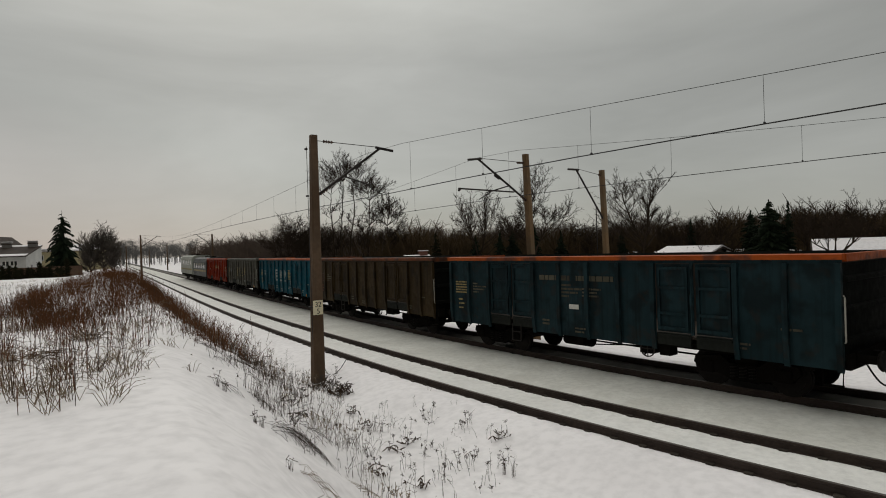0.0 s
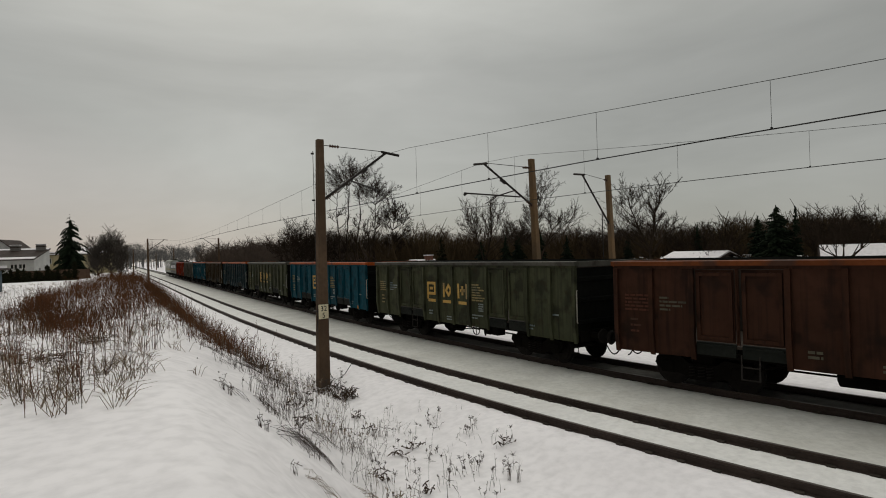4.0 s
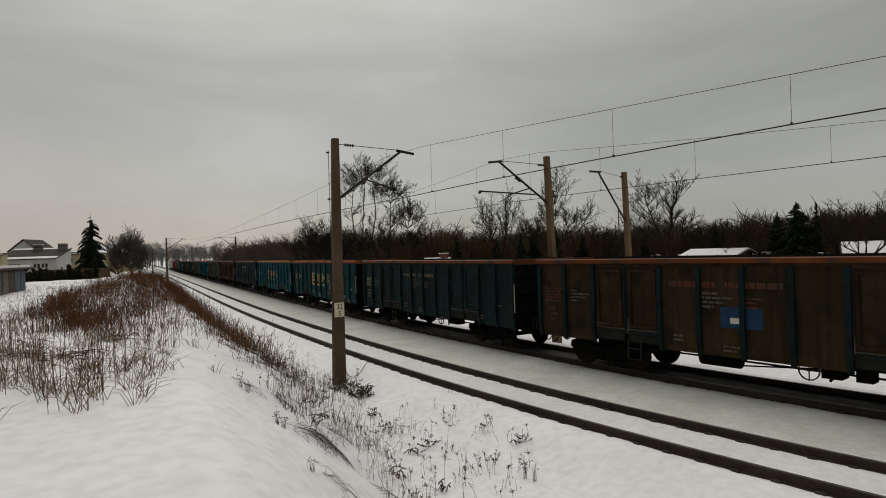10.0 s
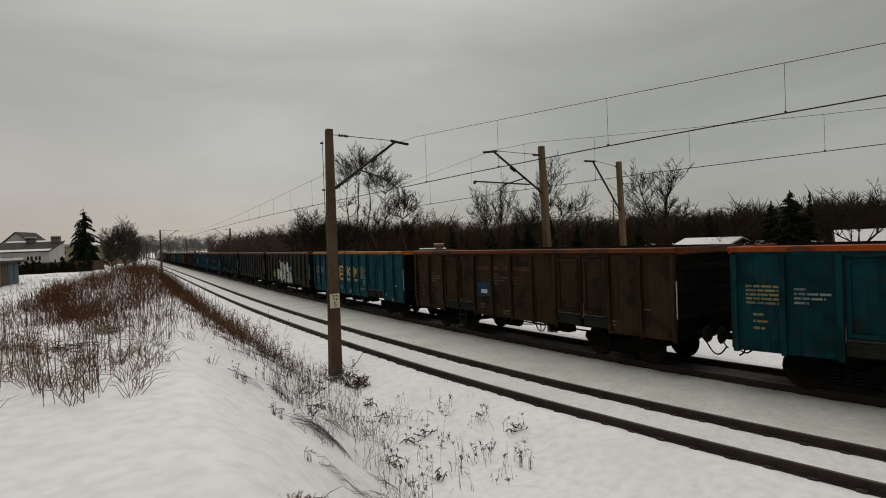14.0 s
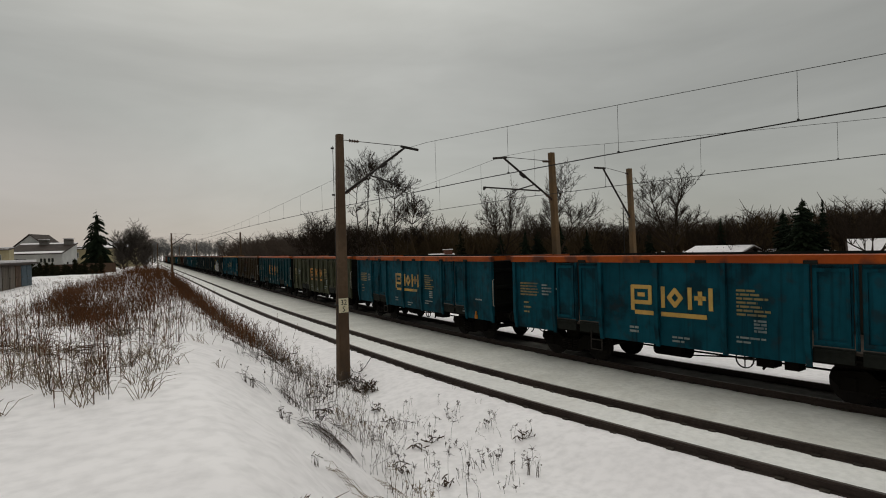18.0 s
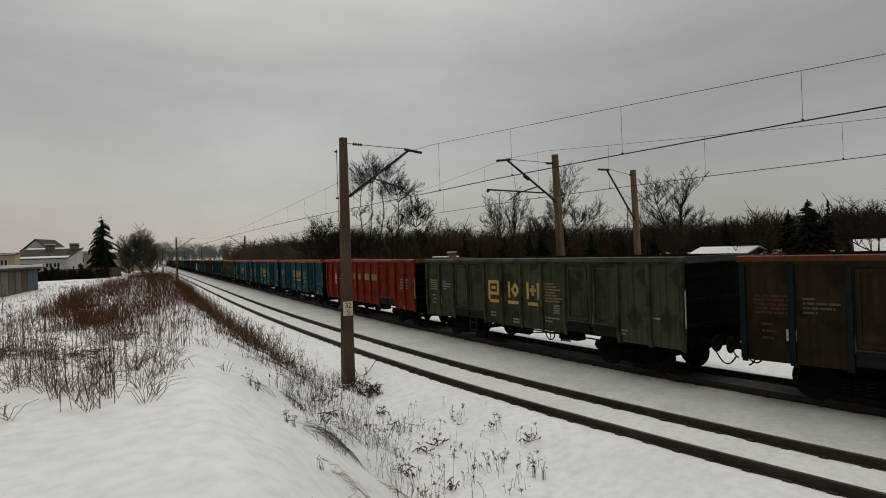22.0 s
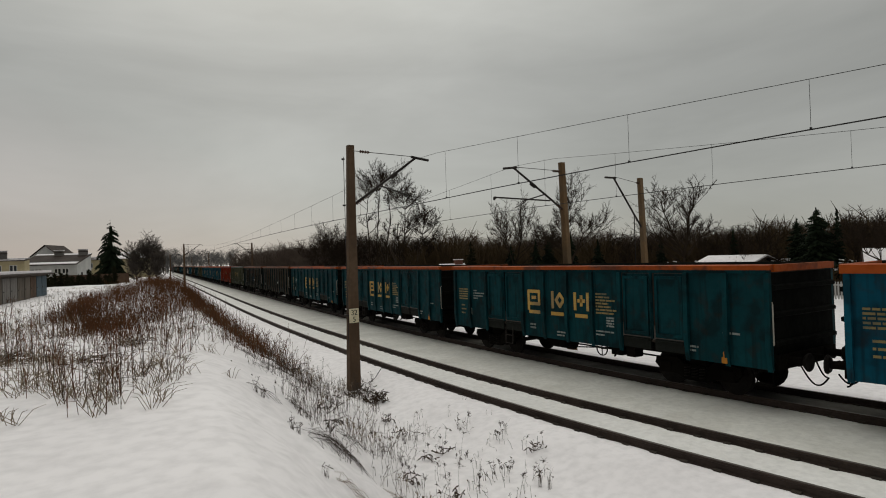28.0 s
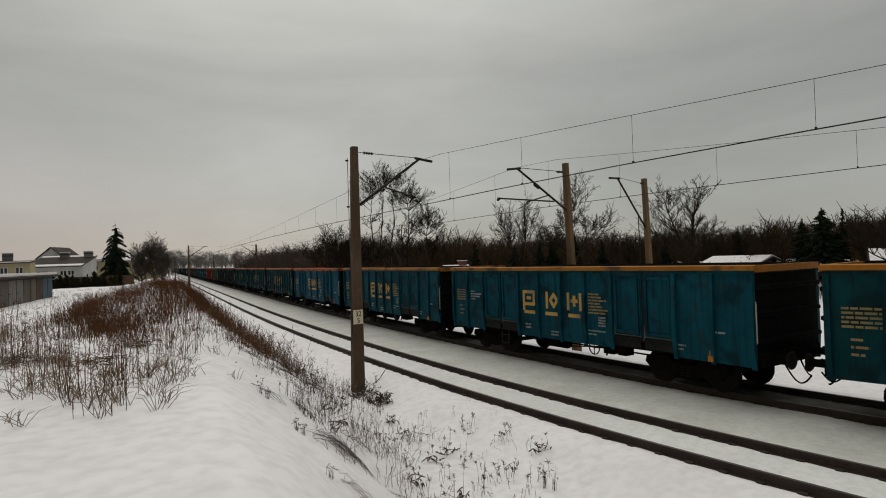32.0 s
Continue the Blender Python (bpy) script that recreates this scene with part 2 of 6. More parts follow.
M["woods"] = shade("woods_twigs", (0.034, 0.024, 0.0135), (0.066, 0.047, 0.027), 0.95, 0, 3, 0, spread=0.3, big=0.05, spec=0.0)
# paler copy of the twigs, with the haze of distance in its colour
M["woods_hazed"] = shade("woods_hazed", (0.060, 0.046, 0.037), (0.10, 0.078, 0.064), 0.95, 0, 3, 0, spread=0.3, big=0.05, spec=0.0)
M["needles"] = shade("needles", (0.006, 0.010, 0.006), (0.013, 0.019, 0.010), 0.85, 0, 8, 0.2, spread=0.25, spec=0.04)
M["thuja"] = shade("thuja_green", (0.009, 0.0095, 0.0045), (0.018, 0.018, 0.009), 0.9, 0, 8, 0.2, spread=0.25, spec=0.03)
M["weed_red"] = shade("weed_red", (0.07, 0.032, 0.018), (0.14, 0.060, 0.032), 0.9, 0, 9, 0, spread=0.35, spec=0.03)
M["weed_brown"] = shade("weed_brown", (0.035, 0.024, 0.017), (0.075, 0.05, 0.034), 0.9, 0, 9, 0, spread=0.25, spec=0.03)
M["weed_tan"] = shade("weed_tan", (0.13, 0.10, 0.07), (0.24, 0.19, 0.135), 0.9, 0, 9, 0, spread=0.35)
M["weed_grey"] = shade("weed_grey", (0.038, 0.030, 0.025), (0.08, 0.064, 0.052), 0.9, 0, 9, 0, spread=0.3, spec=0.03)
M["brush"] = shade("brush", (0.054, 0.024, 0.011), (0.108, 0.048, 0.023), 0.95, 0, 4, 0, spread=0.3, big=0.2, spec=0.02)
M["render_white"] = shade("render_white", (0.42, 0.42, 0.41), (0.52, 0.52, 0.50), 0.85, 0, 5, 0.1)
M["render_cream"] = shade("render_cream", (0.34, 0.29, 0.17), (0.42, 0.36, 0.22), 0.85, 0, 5, 0.1)
M["roof_dark"] = shade("roof_dark", (0.030, 0.021, 0.017), (0.052, 0.037, 0.030), 0.8, 0, 5, 0.3)
M["brick_red"] = shade("brick_red", (0.15, 0.07, 0.05), (0.22, 0.10, 0.07), 0.85, 0, 8, 0.2)
M["wood_grey"] = shade("wood_grey", (0.10, 0.085, 0.07), (0.17, 0.145, 0.12), 0.9, 0, 9, 0.3, stretch=(1, 1, 0.2))
M["wood_white"] = shade("wood_white", (0.45, 0.44, 0.42), (0.58, 0.57, 0.54), 0.8, 0, 9, 0.2)
M["door_blue"] = shade("door_blue", (0.055, 0.085, 0.105), (0.09, 0.13, 0.16), 0.7, 0, 6, 0.1, streak=0.3)
M["house_grey"] = shade("house_grey", (0.16, 0.15, 0.14), (0.24, 0.225, 0.21), 0.85, 0, 5, 0.1)
M["door_brown"] = shade("door_brown", (0.07, 0.045, 0.03), (0.12, 0.075, 0.05), 0.8, 0, 6, 0.2, streak=0.3)
# haze at the end of the line, painted as a pale grey
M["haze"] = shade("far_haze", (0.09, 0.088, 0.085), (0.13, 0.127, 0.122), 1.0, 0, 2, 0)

# ---- shaping helpers ----


class Geo:
    """Collects vertices and faces of one mesh."""

    def __init__(self):
        self.v, self.f = [], []

    def box(self, x0, x1, y0, y1, z0, z1, c=0.0):
        """A box; c cuts its upright edges."""
        n = len(self.v)
        if c:
            ring = [(x0 + c, y0), (x1 - c, y0), (x1, y0 + c), (x1, y1 - c), (x1 - c, y1), (x0 + c, y1), (x0, y1 - c), (x0, y0 + c)]
        else:
            ring = [(x0, y0), (x1, y0), (x1, y1), (x0, y1)]
        k = len(ring)
        self.v += [(x, y, z0) for x, y in ring] + [(x, y, z1) for x, y in ring]
        self.f += [tuple(range(n + k - 1, n - 1, -1)), tuple(range(n + k, n + 2 * k))]
        self.f += [(n + i, n + (i + 1) % k, n + k + (i + 1) % k, n + k + i) for i in range(k)]
        return self

    def tube(self, p, q, r0, r1=None, k=6, caps=True):
        """A tapered bar from p to q."""
        p, q = Vector(p), Vector(q)
        r1 = r0 if r1 is None else r1
        d = (q - p).normalized()
        a = d.cross(Vector((0, 0, 1)) if abs(d.z) < 0.9 else Vector((1, 0, 0))).normalized()
        b = d.cross(a)
        n = len(self.v)
        for c, r in ((p, r0), (q, r1)):
            for i in range(k):
                t = math.tau * (i + 0.5) / k
                self.v.append(tuple(c + (a * math.cos(t) + b * math.sin(t)) * r))
        self.f += [(n + i, n + (i + 1) % k, n + k + (i + 1) % k, n + k + i) for i in range(k)]
        if caps:
            self.f += [tuple(range(n + k - 1, n - 1, -1)), tuple(range(n + k, n + 2 * k))]
        return self

    def line(self, pts, r, k=4):
        pts = [Vector(p) for p in pts]
        n, last = len(self.v), len(pts) - 1
        for j, p in enumerate(pts):
            d = (pts[min(j + 1, last)] - pts[max(j - 1, 0)]).normalized()
            a = d.cross(Vector((0, 0, 1)) if abs(d.z) < 0.9 else Vector((1, 0, 0))).normalized()
            b = d.cross(a)
            self.v += [tuple(p + (a * math.cos(math.tau * (i + 0.5) / k) + b * math.sin(math.tau * (i + 0.5) / k)) * r) for i in range(k)]
        for j in range(last):
            self.f += [(n + j * k + i, n + j * k + (i + 1) % k, n + (j + 1) * k + (i + 1) % k, n + (j + 1) * k + i) for i in range(k)]
        self.f += [tuple(range(n + k - 1, n - 1, -1)), tuple(range(n + last * k, n + last * k + k))]
        return self

    def slab(self, outline, axis, lo, hi):
        """A flat outline pushed from lo to hi along axis (0: outline is y, z; 1: x, z; 2: x, y)."""
        n, k = len(self.v), len(outline)
        for w in (lo, hi):
            for a, b in outline:
                self.v.append(((w, a, b), (a, w, b), (a, b, w))[axis])
        self.f += [tuple(range(n, n + k)), tuple(range(n + 2 * k - 1, n + k - 1, -1))]
        self.f += [(n + i, n + k + i, n + k + (i + 1) % k, n + (i + 1) % k) for i in range(k)]
        return self

    def disc(self, c, r, axis, half, k=14):
        d = Vector([half if i == axis else 0 for i in range(3)])
        return self.tube(Vector(c) - d, Vector(c) + d, r, r, k)

    def ring(self, c, r, axis, thick, k=16):
        pts = []
        for i in range(k + 1):
            t = math.tau * i / k
            o = [math.cos(t) * r, math.sin(t) * r]
            o.insert(axis, 0.0)
            pts.append(Vector(c) + Vector(o))
        return self.line(pts, thick, 4)

    def add(self, other, m):
        n = len(self.v)
        self.v += [tuple(m @ Vector(p)) for p in other.v]
        self.f += [tuple(i + n for i in fc) for fc in other.f]
        return self

    def mesh(self, name, mat, smooth=False):
        me = bpy.data.meshes.new(name)
        me.from_pydata(self.v, [], self.f)
        bm = bmesh.new()
        bm.from_mesh(me)
        bmesh.ops.recalc_face_normals(bm, faces=bm.faces)
        bm.to_mesh(me)
        bm.free()
        me.materials.append(mat)
        if smooth:
            me.polygons.foreach_set("use_smooth", [True] * len(me.polygons))
        return me


def part(name, shape, mat, parent, label="", at=None, smooth=False):
    """Links a shape or a mesh as one object under parent."""
    me = shape if isinstance(shape, bpy.types.Mesh) else shape.mesh(name, M[mat], smooth)
    ob = new(name, me)
    if parent is not None:
        ob.parent = parent
    if at is not None:
        ob.matrix_basis = at
    if label:
        ob["label"] = label
    return ob


def empty(name, m, label, category, group="", kind=""):
    ob = new(name)
    ob.matrix_basis = m
    return tagged(ob, label, category, group, kind)


MESHES = {}


def shared(key, mat, build, smooth=False):
    """One mesh for all alike pieces in one material."""
    if (key, mat) not in MESHES:
        MESHES[key, mat] = build().mesh(key, M[mat], smooth)
    return MESHES[key, mat]


# ---- plan: the line runs to +y and bends to the right past the walker ----
X1, GAUGE, SPACING = 9.917, 1.5, 4.861
# curvature of the line at these places along it, and its slope abeam of the camera
CURVE_Y = (-40.0, -12.0, 2.0, 10.0, 20.0, 34.0, 60.0, 120.0)
CURVE_K = (0.0, 0.0046, 0.0097, 0.0123, 0.0029, 0.0019, 0.0, 0.0)
LINE_Y = np.arange(-60.0, 700.0, 0.25)
LINE_S = np.cumsum(np.interp(LINE_Y, CURVE_Y, CURVE_K, left=0.0, right=0.0)) * 0.25
LINE_S += -0.06 - np.interp(0.0, LINE_Y, LINE_S)
LINE_X = np.cumsum(LINE_S) * 0.25
LINE_X -= np.interp(0.0, LINE_Y, LINE_X)
# metres along the middle of the far track
FAR_U = SPACING + GAUGE / 2
LINE_ARC = np.cumsum(np.hypot(np.gradient(LINE_X + FAR_U / np.sqrt(1 + LINE_S ** 2)), np.gradient(LINE_Y - FAR_U * LINE_S / np.sqrt(1 + LINE_S ** 2))))
LINE_ARC -= np.interp(0.0, LINE_Y, LINE_ARC)


def read_line(values, y):
    i = min(max((y - LINE_Y[0]) / 0.25, 0.0), len(LINE_Y) - 1.001)
    k = int(i)
    return float(values[k] + (values[k + 1] - values[k]) * (i - k))


def slope(y):
    return read_line(LINE_S, y)


def bend(y):
    out = min(0.0, y - LINE_Y[0]) + max(0.0, y - LINE_Y[-2])
    return read_line(LINE_X, y) + out * slope(y)


def line_place(u, y):
    """x and y of the place u metres square to the right of the line's first rail; far from the line simply across."""
    near = max(-4.0, min(9.0, u))
    s = slope(y)
    c = 1 / math.sqrt(1 + s * s)
    return X1 + bend(y) + near * c + (u - near), y - near * s * c


def line_off(x, y):
    """How far to the right of the first rail a place lies."""
    u = x - X1 - bend(y)
    if not -5.0 < u < 10.0:
        return u
    b = y
    for _ in range(2):
        s = slope(b)
        b += ((x - X1 - bend(b)) * s + (y - b)) / (1 + s * s)
    s = slope(b)
    return ((x - X1 - bend(b)) - (y - b) * s) / math.sqrt(1 + s * s)


def clamp(a, lo=0.0, hi=1.0):
    return max(lo, min(hi, a))


def ease(a):
    a = clamp(a)
    return a * a * (3 - 2 * a)


def crest_u(y):
    y = max(0.0, y)
    return min(0.95 + 0.203 * y - X1 - bend(y), -3.9)


def foot_u(y):
    y = max(0.0, y)
    return min(2.2 + 0.385 * y - X1 - bend(y), -2.4)


def ground_z(x, y, rough=True):
    u = x - X1 - bend(y)
    uc, uf = crest_u(y), foot_u(y)
    top = 1.9 - 0.9 * ease((math.hypot(x, y) - 50) / 80)
    lump = noise.noise(Vector((x * 0.55, y * 0.55, 0.0))) if rough else 0.0
    fine = noise.noise(Vector((x * 2.3, y * 2.3, 4.0))) if rough else 0.0
    if u < uf + 0.3:
        k = clamp((u - uc + 0.45) / (uf - uc + 0.75))
        k = 0.55 * k + 0.45 * k * k * (3 - 2 * k)
        brow = 4 * k * (1 - k) if rough else 0.0
        z = top + (-0.45 - top) * k + (0.035 + 0.04 * k) * lump + (0.003 + 0.012 * k) * fine + brow * (0.17 * noise.noise(Vector((x * 1.1, y * 0.9, 8.0))) + 0.09 * noise.noise(Vector((x * 2.9, y * 2.2, 2.0))))
    else:
        u = line_off(x, y)
        if u < -0.5:
            z = -0.45 + 0.30 * ease((u + 2.2) / 1.7) + 0.022 * lump + 0.006 * fine
        elif u < 7.2:
            z = -0.15 + 0.014 * lump + 0.016 * fine
            for edge in (0.0, GAUGE, SPACING, SPACING + GAUGE):
                z -= 0.025 * clamp(1 - abs(u - edge) / 0.16)
        else:
            z = -0.45 + 0.30 * ease((8.8 - u) / 1.6) + 0.05 * lump + 0.015 * fine
            z += 0.15 * ease((u - 20) / 15)
    return z


def spread_steps(stops):
    """Steps (from, to, size) as one rising list."""
    out = []
    for a, b, s in stops:
        k = max(1, round((b - a) / s))
        out += [a + (b - a) * i / k for i in range(k)]
    return out + [stops[-1][1]]


def build_ground():
    ys = spread_steps([(-600, -100, 50), (-100, -10, 6), (-10, 2, 0.8), (2, 26, 0.24), (26, 60, 0.7), (60, 150, 3), (150, 500, 18), (500, 2600, 150)])
    us = spread_steps([(-1800, -300, 150), (-300, -60, 20), (-60, -14, 2), (-14, -1.0, 0.22), (-1.0, 0.0, 0.143), (0.0, GAUGE, 0.15), (GAUGE, SPACING, 0.15), (SPACING, SPACING + GAUGE, 0.15), (SPACING + GAUGE, 7.4, 0.15), (7.4, 10, 0.3), (10, 60, 2.5),
                       (60, 300, 20), (300, 2200, 150)])
    v = [(x, yy, ground_z(x, yy)) for x, yy in (line_place(u, y) for y in ys for u in us)]
    k = len(us)
    f, mats = [], []
    for j in range(len(ys) - 1):
        for i in range(k - 1):
            f.append((j * k + i, j * k + i + 1, (j + 1) * k + i + 1, (j + 1) * k + i))
            um = 0.5 * (us[i] + us[i + 1])
            # the far track between its rails gets the shade-darkened snow
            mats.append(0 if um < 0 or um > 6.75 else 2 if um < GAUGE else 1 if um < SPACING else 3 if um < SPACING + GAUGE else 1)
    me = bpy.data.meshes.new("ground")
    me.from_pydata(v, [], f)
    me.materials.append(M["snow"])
    for k2 in ("track_snow", "rail_snow", "grey_shaded_snow"):
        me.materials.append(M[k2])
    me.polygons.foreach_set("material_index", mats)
    me.polygons.foreach_set("use_smooth", [True] * len(f))
    tagged(new("ground", me), "snow-covered ground with a bank; trodden grey track bed, coloured shade-dark under the train", "ground", kind="structure")


build_ground()


def on_line(u, y, z=0.0):
    """A pose on the line: u metres right of its first rail, turned along it."""
    return pose(*line_place(u, y), z, 0, 0, -math.degrees(math.atan(slope(y))))


# ---- rails ----
RAIL_YS = spread_steps([(-420, -20, 20), (-20, 80, 1.0), (80, 200, 4), (200, 700, 20)])
PROFILE = [(-0.036, 0.0), (-0.036, -0.035), (-0.012, -0.05), (-0.012, -0.14), (-0.07, -0.16), (-0.07, -0.19), (0.07, -0.19), (0.07, -0.16), (0.012, -0.14), (0.012, -0.05),
           (0.036, -0.035), (0.036, 0.0)]


def sweep(u0, ring, ys):
    g, k = Geo(), len(ring)
    for y in ys:
        c, s = math.cos(math.atan(slope(y))), math.sin(math.atan(slope(y)))
        g.v += [(X1 + bend(y) + (u0 + a) * c, y - (u0 + a) * s, b) for a, b in ring]
    for j in range(len(ys) - 1):
        g.f += [(j * k + i, j * k + (i + 1) % k, (j + 1) * k + (i + 1) % k, (j + 1) * k + i) for i in range(k)]
    g.f += [tuple(range(k)), tuple(range(len(g.v) - 1, len(g.v) - k - 1, -1))]
    return g


for u0 in (0.0, GAUGE, SPACING, SPACING + GAUGE):
    rail = part("rail", sweep(u0, PROFILE, RAIL_YS), "rail_side", None)
    tagged(rail, "dark rusty steel rail standing out of the snow", "rail", "rails of the two tracks")
    part("running_surface", sweep(u0, [(-0.032, 0.004), (-0.032, -0.004), (0.032, -0.004), (0.032, 0.004)], RAIL_YS), "rail_head", rail, "worn darker steel top")
    clip = Geo()
    y = 1.0
    while y < 60:
        m = on_line(u0, y, 0)
        for sx in (-1, 1):
            h = Geo().box(sx * 0.085 - 0.05, sx * 0.085 + 0.05, -0.07, 0.07, -0.22, -0.135 + 0.01 * random.random(), 0.02)
            clip.add(h, m)
        y += 0.62
    ob = part("rail_fastening", clip, "chair_iron", rail, "small iron clips just above the snow")
    ob["kind"] = "stuff"

# ---- overhead line ----
SPAN, FAR_SPAN = 65.0, 86.0
POLE_Y = 16.5


def wire_z(y, low, high):
    span = SPAN if y < POLE_Y else FAR_SPAN
    k = (y - POLE_Y) / (span / 2) + 1
    k = (k + 1) % 2 - 1
    return low + (high - low) * k * k


def wire_run(u, zf, y0, y1, step):
    n = int((y1 - y0) / step)
    out = []
    for i in range(n + 1):
        y = y0 + (y1 - y0) * i / n
        out.append((*line_place(u, y), zf(y)))
    return out


for u, low, high, zc, dy, words in ((0.75, 5.92, 7.06, (5.57, 5.46), 4.0, "near"), (SPACING + 0.75, 5.50, 7.22, (5.33, 5.42), 5.0, "far")):
    line = empty("overhead_line", pose(0, 0, 0), "thin dark overhead contact wires with messenger wire and droppers", "overhead wire", "overhead lines of the tracks")
    part("messenger_wire", Geo().line(wire_run(u, lambda y: wire_z(y, low, high), -100, 340, 2.5), 0.0065), "wire", line)
    for du in (-0.03, 0.03):
        part("contact_wire", Geo().line(wire_run(u + du, lambda y: wire_z(y, *zc), -100, 340, 4.0), 0.0075), "wire", line)
    for i in range(-6, 22):
        at = dy + 3.5 * i
        x, y = line_place(u, at)
        z0 = wire_z(at, *zc)
        d = Geo().tube((x, y, z0 + 0.01), (x, y, wire_z(at, low, high)), 0.004, 0.004, 4)
        d.box(x - 0.03, x + 0.03, y - 0.01, y + 0.01, z0, z0 + 0.035)
        part("dropper", d, "wire", line)

def mast(name, m, height, r0, r1, arms, mat, label, lean=0.0):
    """A tapered square concrete pole with its bracket. arms: the side to which the bracket reaches."""
    pole = empty(name, m, label, "catenary pole", "poles along the line")
    g = Geo()
    pts = [(0.0, r0), (0.5, r0 * 0.97), (height * 0.5, (r0 + r1) / 2), (height, r1)]
    k = 8
    for z, r in pts:
        c = 0.25 * r
        for x, y in ((-r + c, -r), (r - c, -r), (r, -r + c), (r, r - c), (r - c, r), (-r + c, r), (-r, r - c), (-r, -r + c)):
            g.v.append((x + lean * z, y, z))
    for j in range(len(pts) - 1):
        g.f += [(j * k + i, j * k + (i + 1) % k, (j + 1) * k + (i + 1) % k, (j + 1) * k + i) for i in range(k)]
    g.f += [tuple(range(k - 1, -1, -1)), tuple(range(len(g.v) - k, len(g.v)))]
    part("shaft", g, mat, pole)
    return pole


def insulator(p, q, n):
    g = Geo()
    p, q = Vector(p), Vector(q)
    for i in range(n):
        a = p + (q - p) * (i + 0.2) / n
        b = p + (q - p) * (i + 0.75) / n
        g.tube(a, b, 0.055, 0.03, 8)
    return g.tube(p, q, 0.018, 0.018, 6)


def bracket(pole, base, z_low, z_tip, z_tie, reach, r, side, z_reg):
    """A slanting tube with a tie and a registration arm."""
    s = side
    x0 = s * r
    part("bracket_tube", Geo().tube((x0, 0, z_low), (s * reach, 0, z_tip), 0.045, 0.04, 8).tube((s * reach * 0.62, 0, z_low + (z_tip - z_low) * 0.6 - 0.03),
         (s * reach * 0.70, 0, z_low + (z_tip - z_low) * 0.68 - 0.03), 0.075, 0.075, 8), "arm_steel", pole)
    part("foot_clamp", Geo().box(x0 - 0.05 * s if s > 0 else x0 - 0.08, x0 + 0.08 if s > 0 else x0 + 0.05, -0.08, 0.08, z_low - 0.1, z_low + 0.12, 0.02), "arm_steel", pole)
    part("foot_insulator", insulator((x0 + s * 0.12, 0, z_low + 0.06), (x0 + s * 0.5, 0, z_low + 0.06 + 0.38 * (z_tip - z_low) / reach), 4), "porcelain", pole)
    part("tip_beam", Geo().tube((s * (reach - 0.15), 0, z_tip + 0.03), (s * (reach + 0.5), 0, z_tip - 0.05), 0.045, 0.045, 6), "arm_steel", pole)
    part("tie_rod", Geo().tube((x0, 0, z_tie), (s * reach, 0, z_tip + 0.04), 0.012, 0.012, 5), "arm_steel", pole)
    part("tie_insulator", insulator((x0 + s * 0.28, 0, z_tie - 0.01), (x0 + s * 0.62, 0, z_tie - 0.02), 4), "porcelain", pole)
    k = 0.42
    part("registration_arm", Geo().tube((s * reach * k, 0, z_low + (z_tip - z_low) * k), (s * reach * 0.86, 0, z_reg + 0.02), 0.025, 0.025, 6)
         .tube((s * reach * 0.8, 0, z_reg + 0.02), (s * (reach + 0.02), 0, z_reg - 0.25), 0.02, 0.02, 5), "arm_steel", pole)


def kilometre_plate(pole, r):
    """White plate with its numbers, turned to the walker on the bank."""
    plate = part("number_plate", Geo().box(-0.165, 0.165, -0.012, 0.012, -0.22, 0.22), "plate_white", pole, "off-white enamel distance plate with black numbers",
                 pose(0.0, -r - 0.03, 2.33, 0, 0, 8))
    part("plate_strap", Geo().box(-r - 0.03, r + 0.03, -r - 0.018, r + 0.018, 2.32, 2.36), "arm_steel", pole)
    for words, z in (("32", 0.02), ("5", -0.19)):
        cu = bpy.data.curves.new("figures", "FONT")
        cu.body, cu.size, cu.extrude, cu.align_x = words, 0.23, 0.003, "CENTER"
        ob = new("figures", cu)
        ob.data.materials.append(M["black"])
        dg = bpy.context.evaluated_depsgraph_get()
        me = bpy.data.meshes.new_from_object(ob.evaluated_get(dg))
        me.materials.clear()
        me.materials.append(M["black"])
        bpy.data.objects.remove(ob)
        part("figures", me, "black", plate, "black painted figures", pose(0, -0.016, z, 90, 0, 0))


near_pole = mast("catenary_pole", pose(8.61, POLE_Y, -0.42, 0, 0, -6), 7.68, 0.185, 0.105, 1, "concrete_pole",
                 "brown weathered concrete pole with a numbered plate and bracket", 0.0135)
bracket(near_pole, 0, 5.78, 7.42, 7.52, 2.42, 0.14, 1, 6.15)
kilometre_plate(near_pole, 0.155)
part("earth_cable", Geo().line([(-0.15, -0.05, z) for z in (0.2, 2.0, 4.0, 6.0, 7.3)], 0.01), "wire", near_pole)
for z in (5.75, 7.2):
    part("cable_clip", Geo().box(-0.2, -0.12, -0.06, 0.0, z, z + 0.05), "arm_steel", near_pole)
part("ground_lead", Geo().line([(0.16, 0, 0.55), (0.3, 0, 0.22), (0.5, 0, 0.12), (0.75, 0, 0.3), (0.95, 0, 0.55)], 0.012), "wire", near_pole)

far_pole = mast("catenary_pole", pose(18.42, 16.15, -0.5, 0, 0, -5), 7.85, 0.165, 0.11, -1, "pale_pole", "brown concrete pole with a bracket over the far track", -0.034)
bracket(far_pole, 0, 5.85, 7.50, 7.5, 2.75, 0.14, -1, 6.2)
part("registration_tube", Geo().tube((-0.95, 0, 6.28), (-3.75, 0, 6.34), 0.03, 0.03, 6).tube((-3.65, 0, 6.34), (-3.75, 0, 6.26), 0.05, 0.05, 6), "arm_steel", far_pole)
